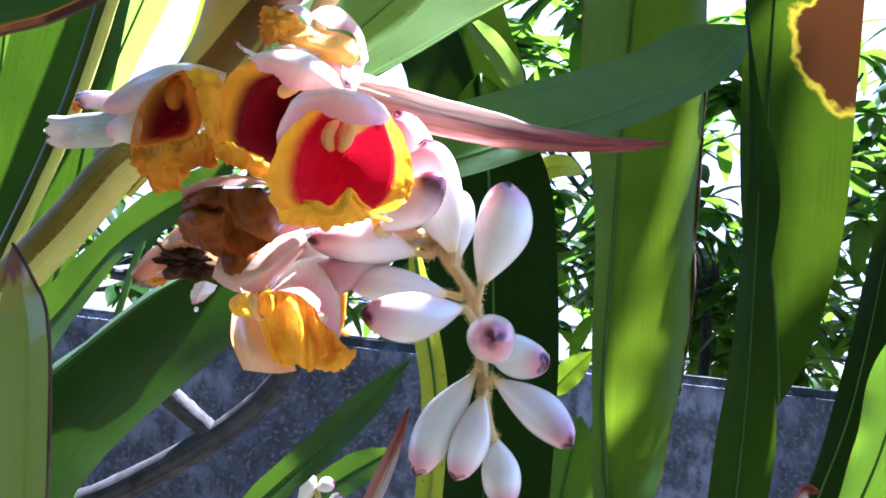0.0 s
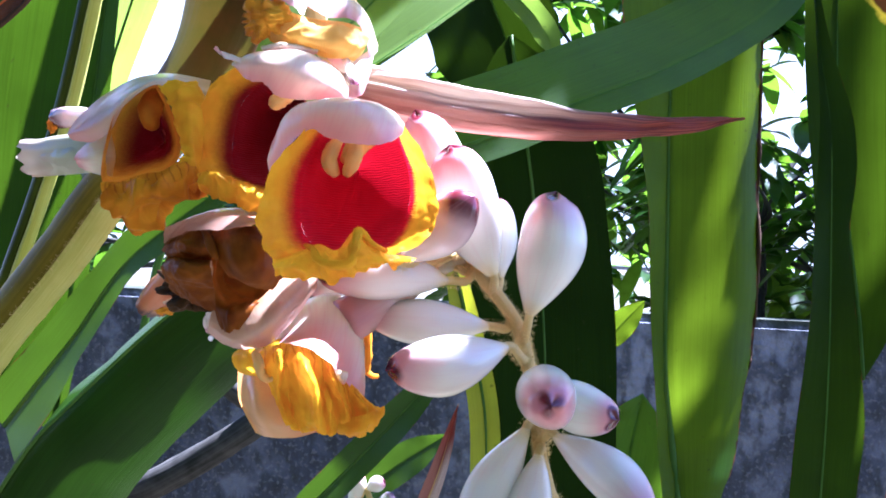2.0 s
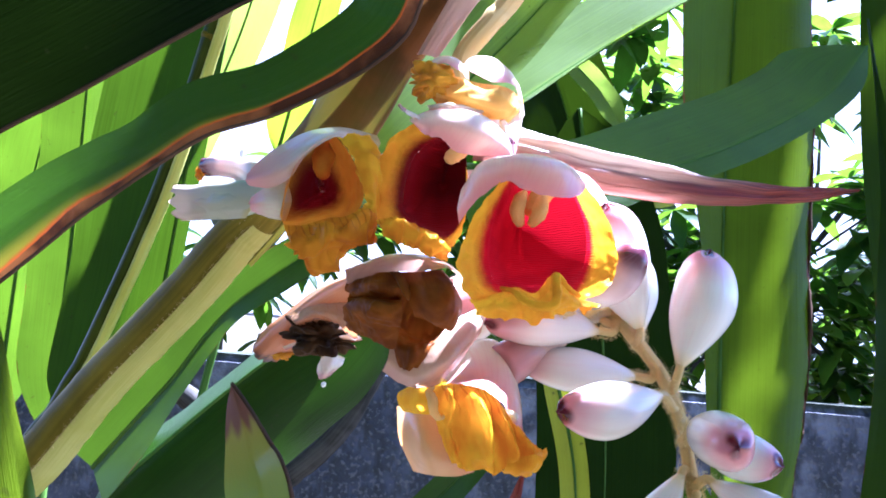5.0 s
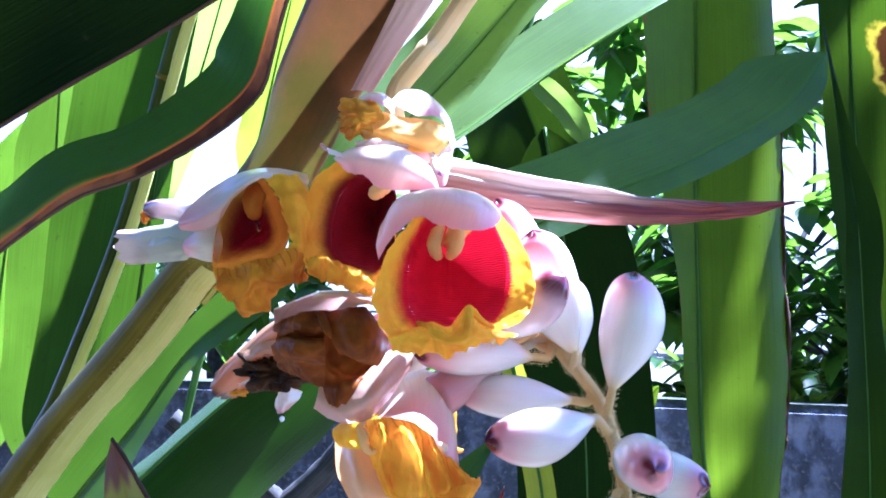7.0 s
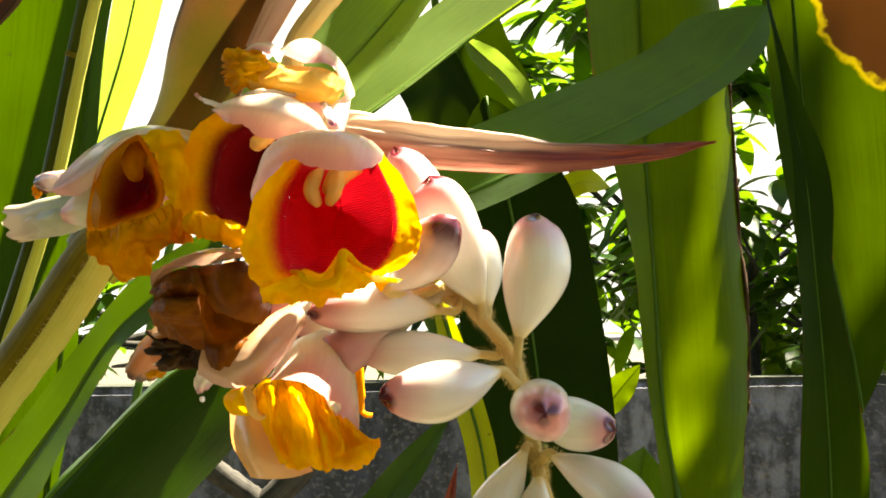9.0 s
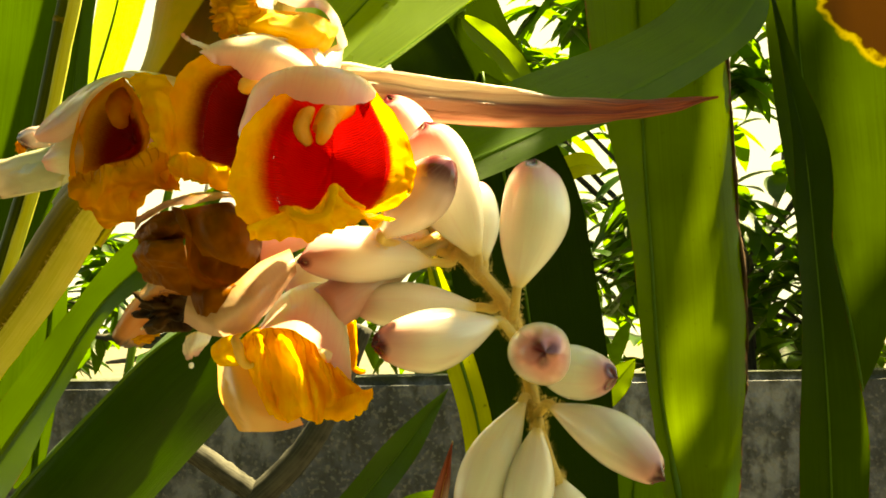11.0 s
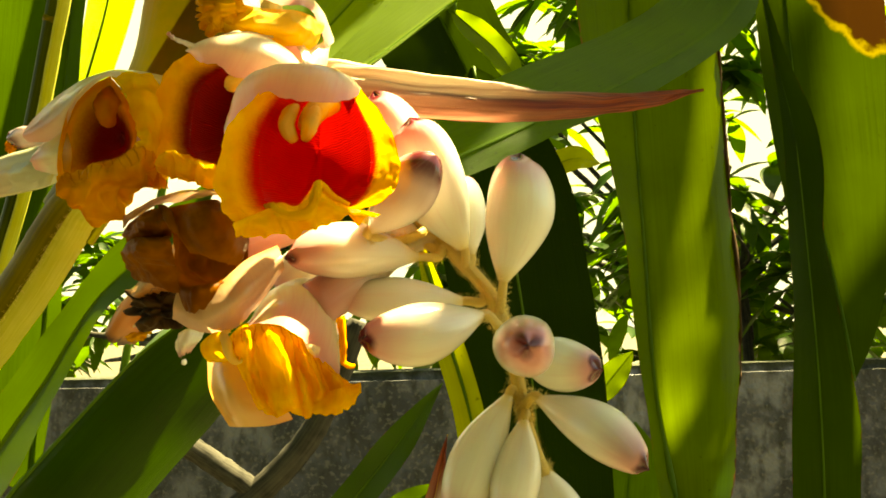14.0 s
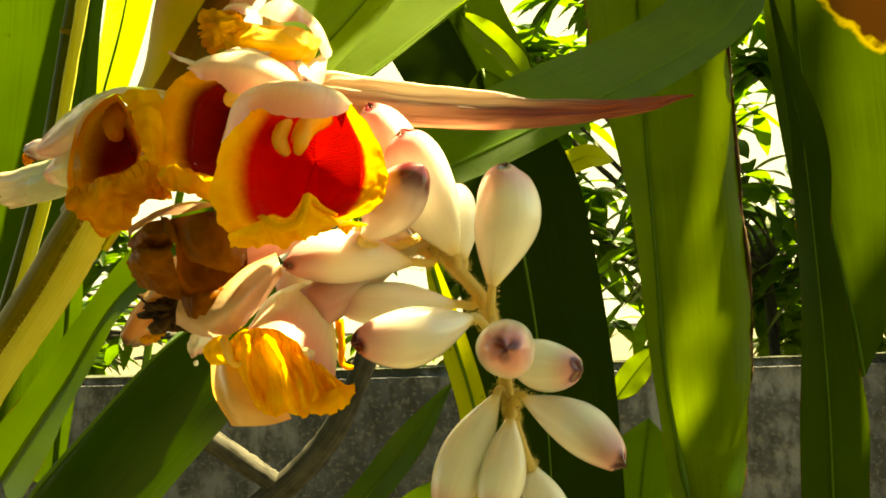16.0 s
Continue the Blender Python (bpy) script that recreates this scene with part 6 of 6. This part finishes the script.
# ---- behind: branches, trees over the wall ----
branch = thing("frangipani_branch", (-0.9, 1.15, 0.0), "bare grey forked branch in front of the wall", "branch")
tube("limb", [(-0.95, 1.15, -0.02), (-0.85, 1.14, 0.5), (-0.62, 1.12, 0.82), (-0.463, 1.10, 0.889), (-0.3144, 1.10, 0.9897), (-0.2383, 1.10, 1.0704), (-0.18, 1.10, 1.20)], lambda v: 0.026 - 0.012 * v, BRANCH, branch, "", 14, 60, 0.15)
tube("fork", [(-0.3144, 1.10, 0.9897), (-0.3450, 1.09, 1.015), (-0.3772, 1.08, 1.0398), (-0.45, 1.05, 1.10)], 0.014, BRANCH, branch, "", 12, 24, 0.15)
settle(branch)


def tree(place, label, spans, leaves, seed, long, gaps=-0.2, thick=0.06):
    """A small tree: a trunk, limbs, and a crown of many narrow leaves in whorls."""
    rnd = random.Random(seed)
    root = thing("tree", place, label, "tree", "trees behind the wall")
    low, high = Vector(spans[0]), Vector(spans[1])
    top = Vector(((low.x + high.x) / 2, place[1], low.z + 0.3))
    tube("trunk", [Vector(place) - Vector((0, 0, 0.05)), Vector(place) + Vector((0.05, 0, 0.5)), top], lambda v: thick * (1 - 0.4 * v), BRANCH, root, "", 12, 20, 0.2)
    verts, faces, uvs = [], [], []
    for _ in range(12):
        end = Vector([rnd.uniform(low[k], high[k]) for k in range(3)])
        mid = (top + end) / 2 + Vector((rnd.uniform(-0.1, 0.1), rnd.uniform(-0.1, 0.1), -0.05))
        tube("limb", [top, mid, end], lambda v: thick * (0.33 - 0.21 * v), BRANCH, root, "", 8, 12, 0.2)
    while len(faces) < leaves * 12:
        c = Vector([rnd.uniform(low[k], high[k]) for k in range(3)])
        if noise.noise(c * 2.6 + Vector((seed, 0, 0))) < gaps:
            continue
        for _ in range(rnd.randint(4, 8)):
            a, e = rnd.uniform(0, 6.283), rnd.uniform(-0.7, 0.6)
            way = Vector((math.cos(a) * math.cos(e), math.sin(a) * math.cos(e), math.sin(e)))
            side = way.cross(Vector((rnd.uniform(-0.4, 0.4), rnd.uniform(-0.4, 0.4), 1))).normalized()
            up = side.cross(way)
            size, wide = long * rnd.uniform(0.7, 1.25), rnd.uniform(0.14, 0.21)
            k = len(verts)
            for j in range(7):
                v = j / 6
                w = math.sin(math.pi * min(1, v * 0.97 + 0.03)) ** 0.8 * wide * size
                p = c + way * (v * size) - Vector((0, 0, 0.35 * size * v * v))
                for s in (-1, 0, 1):
                    verts.append(p + side * (w * s) + up * (0.25 * w * abs(s)))
                    uvs.append((0.5 + s * 0.5, v))
            for j in range(6):
                for s in range(2):
                    a0 = k + j * 3 + s
                    faces.append((a0, a0 + 1, a0 + 4, a0 + 3))
    crown = link_mesh("crown", verts, faces, uvs, LEAF_FAR, root)
    settle(root)
    return root


tree((0.6, 2.9, 0.0), "tree with narrow drooping green leaves behind the wall", ((-0.3, 2.4, 1.0), (1.7, 3.4, 2.3)), 2050, 3, 0.16, -0.10, 0.04)
tree((-1.2, 3.1, 0.0), "tree with narrow drooping green leaves behind the wall", ((-2.2, 2.6, 0.95), (-0.15, 3.6, 1.9)), 900, 8, 0.15, 0.0)
tree((0.62, 2.45, 0.0), "low leafy tree close behind the wall", ((0.36, 2.3, 1.02), (0.95, 2.6, 1.72)), 420, 12, 0.13, -0.15, 0.022)
haze = Nodes("bright_haze")
glow = haze.put("Emission", Color=rgb(0.95, 0.98, 1.0), Strength=0.165)
haze.tree.links.new(glow.outputs[0], haze.out.inputs[0])
sheet("backdrop", lambda u, v: Vector(((u - 0.5) * 260, 90 - 30 * (2 * u - 1) ** 2, -1 + 60 * v)), 16, 4, haze.mat, None, "white hazy sky far behind the trees")["kind"] = "structure"
# unseen crown above the camera, added to lower the sky's fill
tree((-1.5, -0.6, 0.0), "unseen leafy tree added overhead to block skylight", ((-2.4, -1.5, 2.3), (0.02, 1.3, 3.1)), 2600, 5, 0.22)

# ---- a second, smaller spike low down behind ----
low_spike = thing("shell_ginger_flower_spike", (-0.0819, 0.5000, 1.0704), "small cluster of white buds low down behind", "flower", "")
tube("rachis", [(-0.0459, 0.5000, 1.0583), (-0.0657, 0.5000, 1.0693), (-0.0729, 0.5000, 1.0814)], 0.0016, RACHIS, low_spike, "", 10, 16)
for k, (tip, base) in enumerate((((-0.0761, 0.5000, 1.0906), (-0.0819, 0.5000, 1.0704)), ((-0.0620, 0.5000, 1.0861), (-0.0729, 0.5000, 1.0814)), ((-0.0575, 0.5000, 1.0801), (-0.0657, 0.5000, 1.0693)))):
    bud(tip, base, 0.009, BUD, "", seed=k * 2.3 + 0.7, join=(-0.0729, 0.5000, 1.0814), holder=low_spike)
tube("stalk", [(-0.0459, 0.5000, 1.0583), (-0.07, 0.5, 0.9), (-0.08, 0.52, 0.0)], 0.002, RACHIS, low_spike, "", 8, 20)
settle(low_spike)
